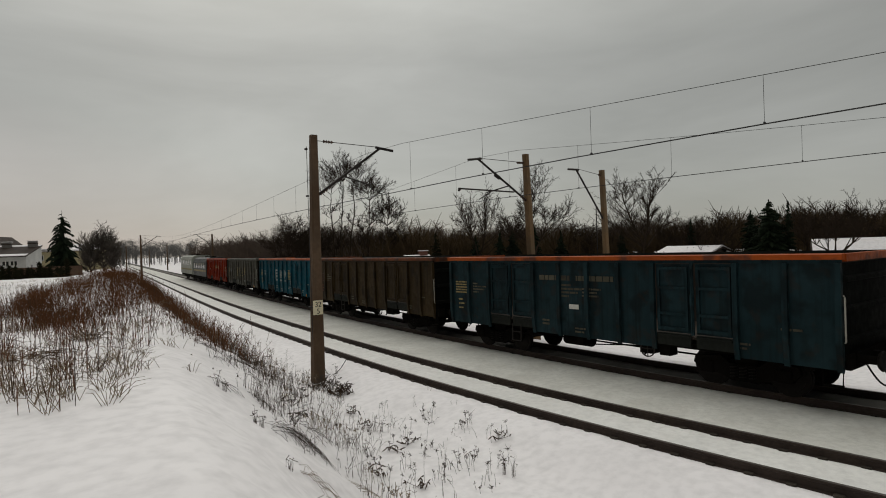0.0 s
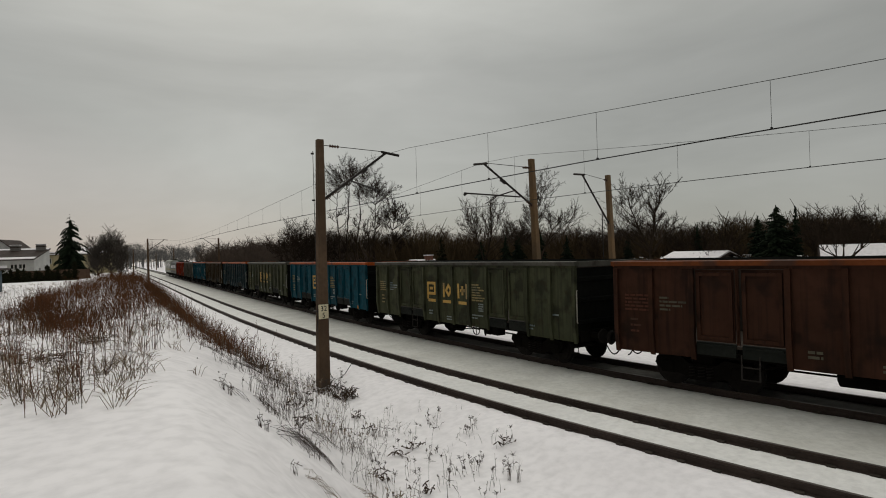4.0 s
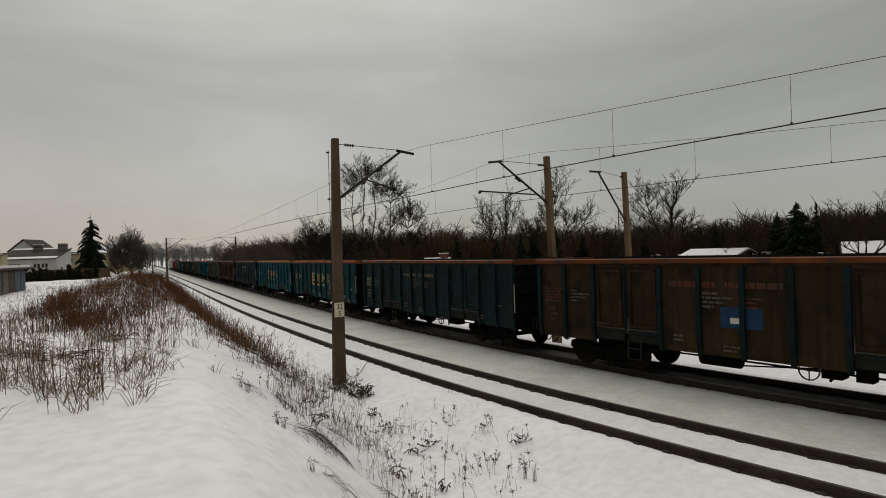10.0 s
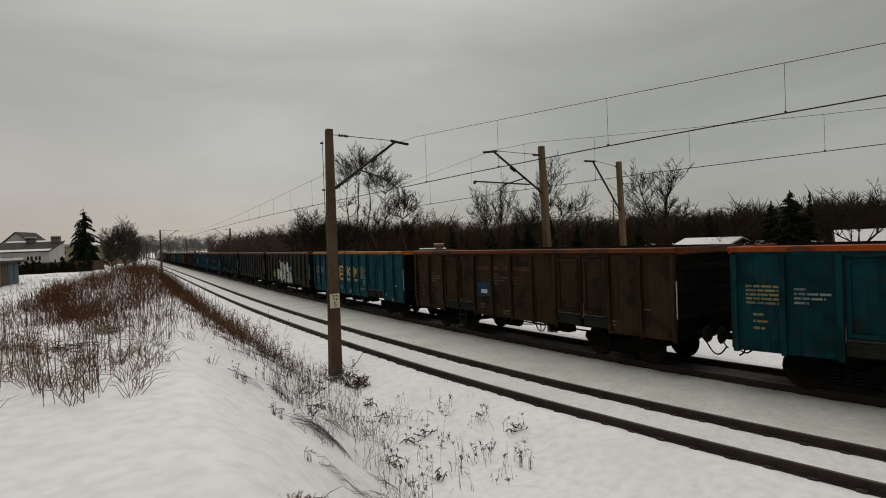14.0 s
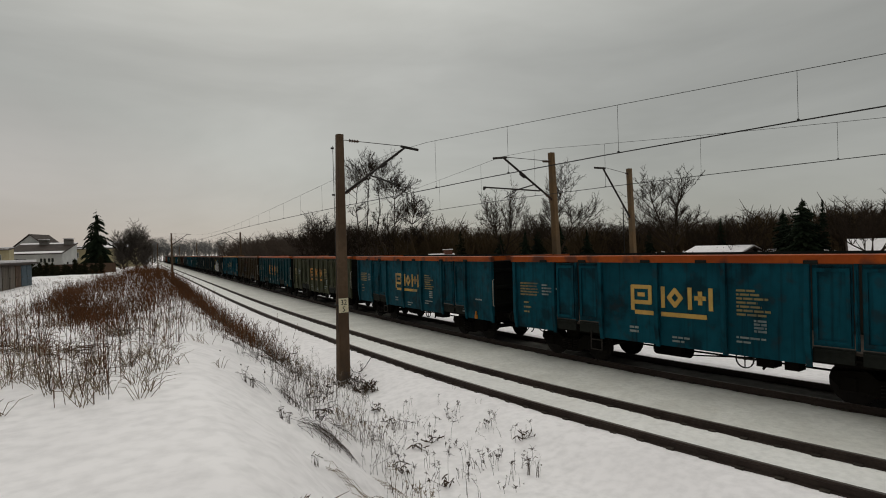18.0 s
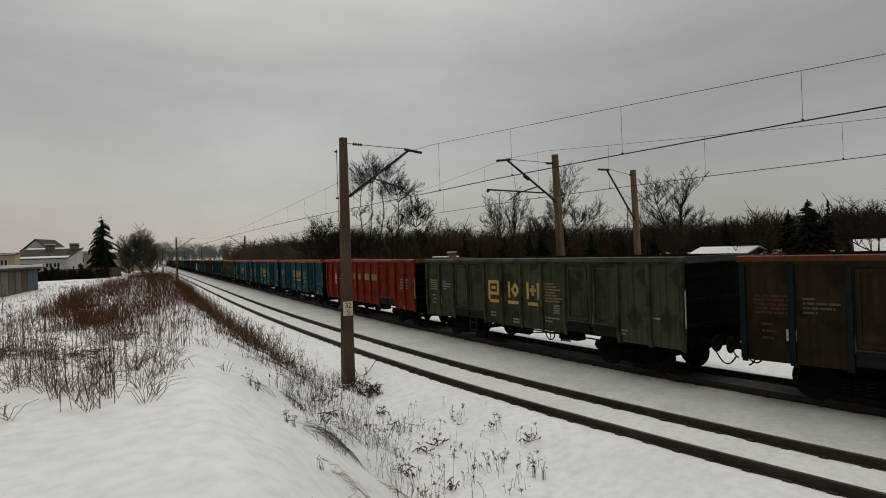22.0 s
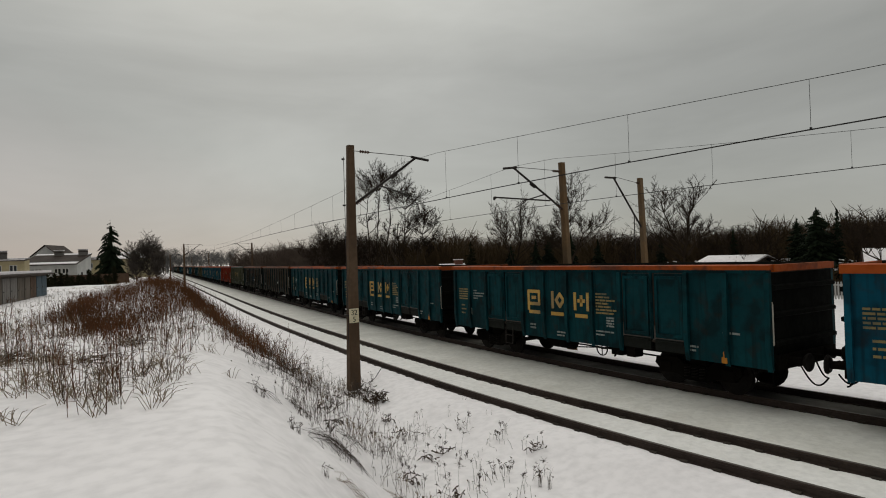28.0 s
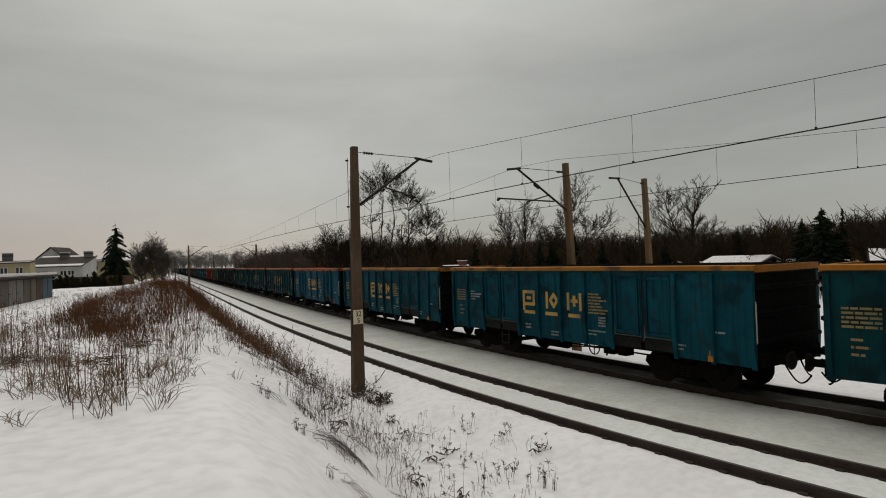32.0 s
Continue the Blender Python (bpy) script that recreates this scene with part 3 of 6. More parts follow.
third_pole = mast("catenary_pole", pose(25.68, 17.5, -0.5, 0, 0, -8), 7.8, 0.15, 0.115, -1, "pale_pole", "brown concrete pole by the gardens with slanting steel arm", -0.034)
part("bracket_tube", Geo().tube((-0.1, 0, 5.1), (-2.05, 0, 7.75), 0.05, 0.045, 8), "arm_steel", third_pole)
part("tip_beam", Geo().tube((-1.9, 0, 7.75), (-2.6, 0, 7.75), 0.05, 0.05, 6), "arm_steel", third_pole)
part("tie_rod", Geo().tube((-0.1, 0, 7.5), (-2.0, 0, 7.8), 0.012, 0.012, 5), "arm_steel", third_pole)
part("tie_insulator", insulator((-0.25, 0, 7.52), (-0.55, 0, 7.57), 3), "porcelain", third_pole)
part("hanging_rod", Geo().tube((-0.75, 0, 5.95), (-0.75, 0, 2.6), 0.025, 0.025, 5), "arm_steel", third_pole)
for i, dy in enumerate((FAR_SPAN, 2 * FAR_SPAN, 3 * FAR_SPAN)):
    y = POLE_Y + dy
    a = mast("catenary_pole", on_line(-1.7, y, -0.42), 7.63, 0.185, 0.11, 1, "concrete_pole", "grey concrete pole far along the line with a bracket")
    bracket(a, 0, 5.78, 7.42, 7.52, 2.42, 0.14, 1, 6.15)
    b = mast("catenary_pole", on_line(SPACING + 4.2, y, -0.5), 7.7, 0.19, 0.12, -1, "concrete_pole", "grey concrete pole far along the line with a bracket")
    bracket(b, 0, 5.9, 7.66, 7.55, 2.45, 0.16, -1, 6.35)

# ---- train ----
HALF, PITCH = 6.5, 14.22
BAY, LONG = HALF / 6, HALF / 3.5
# bays of a wagon's side: from, to, whether a door
TWELVE = [(HALF - i * BAY, HALF - (i + 1) * BAY, i in (2, 3, 8, 9)) for i in range(12)]
SEVEN = []
for i in range(7):
    if i in (1, 5):
        SEVEN += [(HALF - i * LONG, HALF - (i + 0.5) * LONG, True), (HALF - (i + 0.5) * LONG, HALF - (i + 1) * LONG, True)]
    else:
        SEVEN.append((HALF - i * LONG, HALF - (i + 1) * LONG, False))


def mark(y0, y1, z0, z1, x=-1.412):
    return Geo().box(x, x + 0.01, y0, y1, z0, z1)


def text_block(y, z, rows, widths, hgt, gap):
    """Rows of small bars that stand for writing too small to read. y: the end towards the train's head."""
    g, z0 = Geo(), z
    for i in range(rows):
        w = widths[i % len(widths)]
        a = y
        while a > y - w:
            b = max(a - (0.07 + 0.08 * ((i * 7 + int(a * 50)) % 3)), y - w)
            g.box(-1.412, -1.402, b + 0.015, a, z0 - hgt, z0)
            a = b - 0.015
        z0 -= hgt + gap
    return g


def strokes(pts_lists, thick, x=-1.414):
    """Flat painted bars along lines on the wagon's side."""
    g = Geo()
    for pts in pts_lists:
        for j, ((y0, z0), (y1, z1)) in enumerate(zip(pts, pts[1:])):
            d = Vector((y1 - y0, z1 - z0))
            if d.length < 1e-5:
                continue
            n = Vector((-d.y, d.x)).normalized() * thick / 2
            e = d.normalized() * thick * 0.3
            g.slab([(y0 - e.x + n.x, z0 - e.y + n.y), (y1 + e.x + n.x, z1 + e.y + n.y), (y1 + e.x - n.x, z1 + e.y - n.y), (y0 - e.x - n.x, z0 - e.y - n.y)], 0, x - 0.002 * (j % 4), x + 0.012)
    return g


def emblem(tight):
    """Three plain block shapes over a bar, as on most of the wagons."""
    g = []
    w = 0.56 if tight else 0.54
    tops = (2.38, 1.88)
    centres = (1.60, 0.45, -0.62) if not tight else (1.42, 0.52, -0.30)
    a, b, c = centres
    hi, lo = tops
    mid = (hi + lo) / 2
    g.append(strokes([[(a + w / 2, lo - 0.12), (a + w / 2, hi), (a - w / 2, hi), (a - w / 2, lo + 0.08), (a + w / 2, lo + 0.08)], [(a + 0.08, mid + 0.04), (a - 0.08, mid + 0.04)]], 0.11))
    g.append(strokes([[(b + w / 2 - 0.05, hi), (b + w / 2 - 0.05, lo)], [(b + 0.05, mid), (b - 0.12, mid + 0.2), (b - 0.29, mid), (b - 0.12, mid - 0.2), (b + 0.05, mid)]], 0.11))
    g.append(strokes([[(c + w / 2, lo), (c + w / 2, hi)], [(c - w / 2, hi), (c - w / 2, lo)], [(c + 0.12, mid + 0.02), (c - 0.12, mid + 0.02)], [(c, mid + 0.16), (c, mid - 0.12)]], 0.11))
    bars = []
    if tight:
        bars += [[(a + w / 2 - 0.1, lo - 0.2), (0.98, lo - 0.2)], [(0.78, lo - 0.2), (c - w / 2 + 0.15, lo - 0.2)]]
    else:
        bars += [[(a + w / 2 - 0.05, lo - 0.2), (a - w / 2, lo - 0.2)], [(b + w / 2, lo - 0.2), (b - w / 2 + 0.02, lo - 0.2)], [(c + w / 2 - 0.03, lo - 0.2), (c - w / 2 + 0.05, lo - 0.2)]]
    return g, bars


def bogie_frame():
    out = [(-1.25, 0.55), (-1.2, 0.72), (-0.55, 0.78), (-0.35, 0.62), (0.35, 0.62), (0.55, 0.78), (1.2, 0.72), (1.25, 0.55), (1.05, 0.36), (0.72, 0.36), (0.5, 0.32),
           (0.3, 0.22), (-0.3, 0.22), (-0.5, 0.32), (-0.72, 0.36), (-1.05, 0.36)]
    return Geo().slab(out, 0, -0.06, 0.06).box(-0.1, 0.1, -1.08, -0.72, 0.34, 0.62, 0.03).box(-0.1, 0.1, 0.72, 1.08, 0.34, 0.62, 0.03)


def spring():
    """A coil spring of the bogie."""
    return Geo().line([(0.075 * math.cos(0.9 * i), 0.075 * math.sin(0.9 * i), 0.30 + 0.0105 * i) for i in range(29)], 0.017, 4)


def wheel():
    return Geo().disc((0, 0, 0), 0.46, 0, 0.05, 20).disc((0, 0, 0), 0.49, 0, 0.015, 20).disc((-0.06, 0, 0), 0.12, 0, 0.06, 10).disc((-0.05, 0, 0), 0.36, 0, 0.02, 16)


def buffer_stem():
    return Geo().tube((0, 0, 0), (0, 0.38, 0), 0.09, 0.09, 10).box(-0.14, 0.14, -0.02, 0.04, -0.14, 0.14)


WHEELS = []


def make_wagon(paint, rim, post, style, label):
    w = empty("freight_wagon", pose(0, 0, 0), label, "freight wagon", "wagons of the freight train")
    sh = shared
    for side in (-1, 1):
        flip = pose(0, 0, 0, 0, 0, 0 if side < 0 else 180)
        broad = style.get("thick")
        bays = SEVEN if broad else TWELVE
        for i, (y1, y0, is_door) in enumerate(bays):
            c = (y0 + y1) / 2
            m = flip @ pose(0, c, 0)
            if is_door:
                wd = (y1 - y0) / 2 - 0.085
                wi = wd - 0.03
                d = part("door", sh("door%d" % (3 * bool(broad)), paint, lambda: Geo().box(-1.385, -1.35, -wd, wd, 1.28, 3.02)), paint, w, "", m)
                part("door_frame", sh("door_frame%d" % (3 * bool(broad)), paint, lambda: Geo().box(-1.43, -1.385, -wi, 0.08 - wi, 1.33, 2.95).box(-1.43, -1.385, wi - 0.08, wi, 1.33, 2.95)
                     .box(-1.43, -1.385, 0.08 - wi, wi - 0.08, 2.87, 2.95).box(-1.43, -1.385, 0.08 - wi, wi - 0.08, 1.33, 1.41)), paint, d)
                if style.get("ribbed"):
                    part("door_rib", sh("door_rib", paint, lambda: Geo().box(-1.43, -1.395, -0.36, 0.36, 1.72, 1.79).box(-1.43, -1.395, -0.36, 0.36, 2.38, 2.45)), paint, d)
                part("door_sill", sh("door_sill%d" % (3 * bool(broad)), "sill", lambda: Geo().box(-1.40, -1.3, -wd - 0.01, wd + 0.01, 0.94, 1.25).box(-1.44, -1.40, -wi, wi, 1.17, 1.21)),
                     "sill", w, "grimy dark door sill", m)
            elif broad:
                part("panel", sh("broad_panel", paint, lambda: Geo().box(-1.395, -1.37, -LONG / 2, LONG / 2, 0.84, 3.05)), paint, w, "", m)
            else:
                low = 0.84
                part("panel", sh("panel", paint, lambda: Geo().box(-1.395, -1.37, -BAY / 2, BAY / 2, low, 3.05)), paint, w, "", m)
        for i in range(len(bays) + 1):
            y = bays[i][0] if i < len(bays) else -HALF
            if side > 0 and i % 2:
                continue
            mid = 0 < i < len(bays) and bays[i][2] and bays[i - 1][2]
            if mid:
                g = sh("lock_post", post, lambda: Geo().box(-1.44, -1.39, -0.035, 0.035, 1.25, 3.05).box(-1.49, -1.44, -0.025, 0.025, 2.0, 2.25).tube((-1.47, 0, 1.3), (-1.47, 0, 2.9), 0.016, 0.016, 6))
            else:
                g = sh("post", post, lambda: Geo().slab([(-1.50, 1.35), (-1.475, 3.05), (-1.39, 3.05), (-1.39, 0.80), (-1.43, 0.80)], 1, -0.06, 0.06))
            part("post", g, post, w, "", flip @ pose(0, y * (1 if abs(y) < HALF - 0.01 else (HALF - 0.06) / HALF), 0))
        foot = 3.05 if broad else 3.12
        if not broad:
            part("top_chord", sh("top_chord", paint, lambda: Geo().box(-1.43, -1.36, -HALF, HALF, 3.04, 3.125)), paint, w, "", flip)
        # far rim: the shade of the wagon's inside is put into its colour
        part("top_rim", sh("top_rim%.2f" % foot, rim if side < 0 else "sill", lambda: Geo().slab([(-1.50, foot), (-1.52, 3.23), (-1.36, 3.25), (-1.36, foot)], 1, -HALF - 0.05, HALF + 0.05)), rim if side < 0 else "sill", w, "worn painted rim", flip)
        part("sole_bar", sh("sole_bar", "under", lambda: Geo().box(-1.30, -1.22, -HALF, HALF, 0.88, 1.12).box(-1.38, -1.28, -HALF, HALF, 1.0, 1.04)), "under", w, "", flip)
        if style.get("thick") and side < 0:
            for y in (5.0, 3.4, 1.2, -0.4, -2.9, -4.8):
                part("rim_lug", sh("rim_lug", "sill", lambda: Geo().box(-1.535, -1.5, -0.14, 0.14, 3.04, 3.12)), "sill", w, "", pose(0, y, 0))
    for e in (-1, 1):
        m = pose(0, 0, 0, 0, 0, 0 if e < 0 else 180)
        part("end_wall", sh("end_wall", "end_dark", lambda: Geo().box(-1.37, 1.37, -HALF, -HALF + 0.04, 1.0, 3.05)), "end_dark", w, "dark end wall", m)
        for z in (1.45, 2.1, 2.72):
            part("end_rib", sh("end_rib", "end_dark", lambda: Geo().slab([(-HALF, -0.07), (-HALF - 0.09, -0.04), (-HALF - 0.09, 0.04), (-HALF, 0.07)], 0, -1.36, 1.36)), paint, w, "", m @ pose(0, 0, z))
        part("end_rim", sh("end_rim", rim, lambda: Geo().box(-1.36, 1.36, -HALF - 0.08, -HALF + 0.06, 3.08, 3.24)), rim, w, "worn painted end rim", m)
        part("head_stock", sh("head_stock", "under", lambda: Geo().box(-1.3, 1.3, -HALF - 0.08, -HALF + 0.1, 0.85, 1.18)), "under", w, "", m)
        for x in (-0.875, 0.875):
            b = part("buffer", sh("buffer", "under", buffer_stem), "under", w, "", m @ pose(x, -HALF - 0.06, 1.04, 0, 0, 180))
            part("buffer_head", sh("buffer_head", "wheel_steel", lambda: Geo().tube((0, 0.38, 0), (0, 0.44, 0), 0.16, 0.215, 14).tube((0, 0.44, 0), (0, 0.47, 0), 0.215, 0.20, 14)), "wheel_steel", b)
        part("coupling", sh("coupling", "under", lambda: Geo().box(-0.05, 0.05, -HALF - 0.40, -HALF, 0.98, 1.10).tube((0, -HALF - 0.34, 1.04), (0, -HALF - 0.64, 0.86), 0.03, 0.03, 6)
             .ring((0, -HALF - 0.52, 0.9), 0.09, 0, 0.02, 8)), "under", w, "", m)
        part("brake_hose", sh("brake_hose", "under", lambda: Geo().line([(-0.35 + 0.08 * i / 10, -HALF - 0.05 - 0.057 * i, 0.86 - 0.43 * math.sin(0.26 * i)) for i in range(11)], 0.02, 6)), "under", w, "", m)
        part("brake_hose", sh("short_hose", "under", lambda: Geo().line([(0.38, -HALF - 0.05 - 0.03 * i, 0.86 - 0.36 * math.sin(0.2 * i)) for i in range(9)], 0.02, 6)), "under", w, "", m)
        part("hand_rail", sh("hand_rail", "hand_rail", lambda: Geo().line([(-1.4, -HALF - 0.02, 1.42), (-1.46, -HALF - 0.06, 1.45), (-1.46, -HALF - 0.06, 2.35), (-1.4, -HALF - 0.02, 2.38)], 0.017, 6)),
             "hand_rail", w, "pale grip rail", m)
        part("corner_step", sh("corner_step", "under", lambda: Geo().line([(-1.3, -HALF + 0.05, 1.0), (-1.36, -HALF + 0.05, 0.5), (-1.36, -HALF + 0.42, 0.5), (-1.3, -HALF + 0.42, 1.0)], 0.018, 5)
             .box(-1.42, -1.28, -HALF + 0.05, -HALF + 0.42, 0.49, 0.52)), "under", w, "", m)
    part("floor", sh("floor", "inner", lambda: Geo().box(-1.36, 1.36, -HALF + 0.04, HALF - 0.04, 1.14, 1.2)), "inner", w)
    part("lining", sh("lining", "inner", lambda: Geo().box(1.345, 1.365, -HALF + 0.05, HALF - 0.05, 1.2, 3.04)), "inner", w, "rusty bare inside")
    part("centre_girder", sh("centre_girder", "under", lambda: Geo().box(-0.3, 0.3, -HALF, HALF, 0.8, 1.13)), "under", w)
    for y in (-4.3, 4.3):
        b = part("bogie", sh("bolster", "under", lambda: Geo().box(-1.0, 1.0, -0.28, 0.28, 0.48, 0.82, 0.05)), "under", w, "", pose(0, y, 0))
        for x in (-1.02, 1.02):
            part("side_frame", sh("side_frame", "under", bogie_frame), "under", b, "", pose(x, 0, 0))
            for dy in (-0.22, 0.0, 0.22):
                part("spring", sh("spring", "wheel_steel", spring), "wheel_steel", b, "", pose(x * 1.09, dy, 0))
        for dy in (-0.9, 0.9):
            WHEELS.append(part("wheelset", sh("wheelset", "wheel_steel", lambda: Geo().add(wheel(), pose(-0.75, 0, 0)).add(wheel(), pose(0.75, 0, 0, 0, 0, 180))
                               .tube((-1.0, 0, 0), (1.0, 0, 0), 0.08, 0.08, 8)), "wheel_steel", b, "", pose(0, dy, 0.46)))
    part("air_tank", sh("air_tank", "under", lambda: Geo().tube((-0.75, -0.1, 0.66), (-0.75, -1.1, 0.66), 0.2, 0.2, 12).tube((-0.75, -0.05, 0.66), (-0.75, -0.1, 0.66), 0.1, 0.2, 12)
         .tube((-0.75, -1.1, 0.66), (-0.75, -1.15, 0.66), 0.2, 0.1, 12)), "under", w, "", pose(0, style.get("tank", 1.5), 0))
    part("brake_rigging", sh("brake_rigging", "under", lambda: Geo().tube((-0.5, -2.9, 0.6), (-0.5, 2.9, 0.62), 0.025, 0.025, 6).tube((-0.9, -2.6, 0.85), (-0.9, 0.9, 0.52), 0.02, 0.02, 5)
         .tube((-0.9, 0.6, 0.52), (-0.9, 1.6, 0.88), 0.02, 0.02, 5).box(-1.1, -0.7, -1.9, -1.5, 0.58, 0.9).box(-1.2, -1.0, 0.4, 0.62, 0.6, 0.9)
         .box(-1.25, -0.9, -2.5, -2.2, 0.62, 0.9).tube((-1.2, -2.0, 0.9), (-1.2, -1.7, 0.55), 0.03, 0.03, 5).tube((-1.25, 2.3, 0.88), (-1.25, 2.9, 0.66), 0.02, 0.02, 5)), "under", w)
    if style.get("wheel", True):
        bw = part("hand_brake_wheel", sh("hand_brake_wheel", "grip_iron", lambda: Geo().ring((-1.34, 0, 0), 0.21, 0, 0.02, 16)
                  .line([(-1.34, -0.2, 0), (-1.34, 0.2, 0)], 0.015).line([(-1.34, 0, -0.2), (-1.34, 0, 0.2)], 0.015).tube((-1.36, 0, 0), (-1.1, 0, 0), 0.03, 0.03, 8)), "hand_rail", w,
                  "grey round brake wheel", pose(0, style.get("wheel_y", -1.35), 0.76))
    if style.get("ladder", True):
        part("step_ladder", sh("step_ladder", "grip_iron", lambda: Geo().line([(-1.4, 0.2, 1.02), (-1.42, 0.2, 0.45)], 0.02).line([(-1.4, -0.2, 1.02), (-1.42, -0.2, 0.45)], 0.02)
             .line([(-1.42, -0.2, 0.46), (-1.42, 0.2, 0.46)], 0.02).line([(-1.41, -0.2, 0.75), (-1.41, 0.2, 0.75)], 0.02)), "hand_rail", w, "dark small foot ladder", pose(0, 3.0, 0))
    if paint not in ("brown", "red_brown", "olive", "dark_teal", "post_teal"):
        part("tie_down_hook", sh("tie_down_hook", "lever_orange", lambda: Geo().box(-1.46, -1.40, -0.07, 0.07, 0.86, 1.0).box(-1.45, -1.41, -0.03, 0.03, 1.0, 1.14)), "lever_orange", w,
         "small orange hook", pose(0, -5.35, 0))
    # writing and paint on the side towards the bank
    ink = style.get("ink", "mark_ochre")
    pale = "mark_dim" if paint in ("brown", "red_brown", "dark_teal", "post_teal") else "mark_pale"
    if paint in ("brown", "red_brown"):
        ink = "faint_rust"
    if style.get("data", True):
        part("data_panel", sh("data_panel", ink, lambda: text_block(6.2, 2.36, 5, (0.85, 0.78, 0.82), 0.05, 0.045)), ink, w, "rows of small faded writing")
        part("data_panel", sh("data_panel_low", ink, lambda: text_block(6.05, 1.72, 3, (0.26, 0.34, 0.26), 0.055, 0.1)), ink, w)
        part("wagon_number", sh("wagon_number", pale, lambda: text_block(5.2, 2.32, 4, (0.25, 0.72, 0.62, 0.3), 0.05, 0.05)), pale, w, "small pale number bars")
        part("small_mark", sh("small_marks", pale, lambda: text_block(1.82, 1.28, 2, (0.3,), 0.06, 0.05).add(text_block(0.5, 1.12, 2, (0.5, 0.35), 0.05, 0.05), pose(0, 0, 0))
             .add(text_block(-4.35, 1.2, 2, (0.3, 0.22), 0.05, 0.05), pose(0, 0, 0)).add(text_block(-5.3, 1.62, 1, (0.45,), 0.05, 0.05), pose(0, 0, 0))), pale, w)
    if style.get("emblem"):
        shapes, bars = emblem(style["emblem"] == "tight")
        col = style.get("emblem_mat", "mark_yellow")
        for k, g in enumerate(shapes):
            part("emblem_shape", sh("emblem_%s_%d" % (style["emblem"], k), col, lambda: g), col, w, "painted yellow block shape")
        for k, b in enumerate(bars):
            part("emblem_bar", sh("emblem_bar_%s_%d" % (style["emblem"], k), col, lambda: strokes([b], 0.115)), col, w)
        part("side_note", sh("side_note", ink, lambda: text_block(-1.22, 2.42, 7, (0.45, 0.55, 0.75, 0.5, 0.6, 0.8, 0.7), 0.05, 0.045)), ink, w, "rows of small faded writing")
        part("side_note", sh("side_notes_low", pale, lambda: text_block(-1.2, 1.30, 2, (0.7, 0.35), 0.045, 0.06).add(text_block(-1.62, 1.72, 4, (0.3,), 0.05, 0.03), pose(0, 0, 0))), pale, w)
    if style.get("title"):
        col = style["title"]
        part("faded_title", sh("faded_title", col, lambda: text_block(1.9, 2.66, 1, (1.25,), 0.15, 0).add(text_block(0.42, 2.66, 1, (1.35,), 0.15, 0), pose(0, 0, 0))), col, w, "faded title bars")
        part("faded_note", sh("faded_note", col, lambda: text_block(0.2, 2.3, 3, (0.7, 0.55, 0.6), 0.05, 0.05)), col, w)
        part("class_note", sh("class_note", pale, lambda: text_block(3.1 - 2.1, 2.4, 4, (0.4, 0.8, 0.65, 0.3), 0.06, 0.05)), pale, w)
    if style.get("bigtitle"):
        part("faded_title", sh("big_title", "mark_ochre", lambda: text_block(1.75, 2.45, 1, (0.5,), 0.33, 0).add(text_block(0.85, 2.45, 1, (0.42,), 0.33, 0), pose(0, 0, 0))
             .add(text_block(-0.15, 2.45, 1, (0.72,), 0.33, 0), pose(0, 0, 0)).add(text_block(-1.15, 2.45, 1, (0.78,), 0.33, 0), pose(0, 0, 0))), "mark_ochre", w, "faded yellow bars of a title")
        part("end_note", sh("end_note", "mark_ochre", lambda: text_block(-4.9, 2.3, 4, (0.9, 0.8), 0.07, 0.07)), "mark_ochre", w)
        part("wagon_number", sh("red_number", "mark_white", lambda: text_block(4.95, 2.4, 5, (0.2, 0.8, 0.9, 0.25, 0.25), 0.08, 0.06)), "mark_white", w)
    if style.get("patch"):
        part("paint_patch", sh("paint_patch", "patch_blue", lambda: mark(0.95, 1.95, 1.55, 2.05, -1.403)), "patch_blue", w, "square patch of fresh blue paint", pose(0, style["patch"], 0))
    if style.get("sticker"):
        part("sticker", sh("sticker", "mark_white", lambda: mark(0.0, 0.36, 1.66, 1.80, -1.408)), "mark_white", w, "small pale sticker", pose(0, style["sticker"], 0))
    if style.get("cone"):
        part("white_tag", sh("white_tag", "mark_white", lambda: mark(5.35, 5.55, 1.35, 1.6, -1.408)), "mark_white", w, "small white tag")
    if style.get("spray"):
        def at(pts):
            return [(HALF - a * BAY, z) for a, z in pts]

        chunks = [
            [(4.0, 1.85), (4.2, 1.95), (4.45, 1.85), (4.2, 2.35), (4.25, 2.45), (4.9, 2.55), (5.25, 2.5), (5.1, 1.6), (5.35, 1.4), (5.3, 1.05), (4.3, 1.05), (4.05, 1.35)],
            [(5.3, 2.45), (5.6, 2.5), (5.65, 2.0), (5.85, 2.35), (6.05, 2.2), (5.95, 1.85), (5.75, 1.65), (6.05, 1.5), (6.3, 1.1), (5.9, 0.98), (5.7, 1.35), (5.5, 1.0), (5.35, 1.4), (5.2, 1.65)],
            [(6.1, 2.2), (6.3, 2.55), (6.7, 2.45), (6.9, 2.3), (6.6, 2.0), (6.9, 1.95), (6.4, 1.7), (6.3, 1.6), (6.9, 1.6), (7.05, 1.3), (6.8, 1.0), (6.2, 0.95), (6.1, 1.2), (6.45, 1.35), (6.15, 1.55)],
            [(7.0, 1.75), (7.4, 1.85), (7.7, 1.2), (7.75, 0.95), (6.95, 0.95), (7.1, 1.4)]]
        for c in chunks:
            f = part("sprayed_shape", Geo().slab(at(c), 0, -1.405, -1.398), "spray_silver", w, "silver sprayed shape")
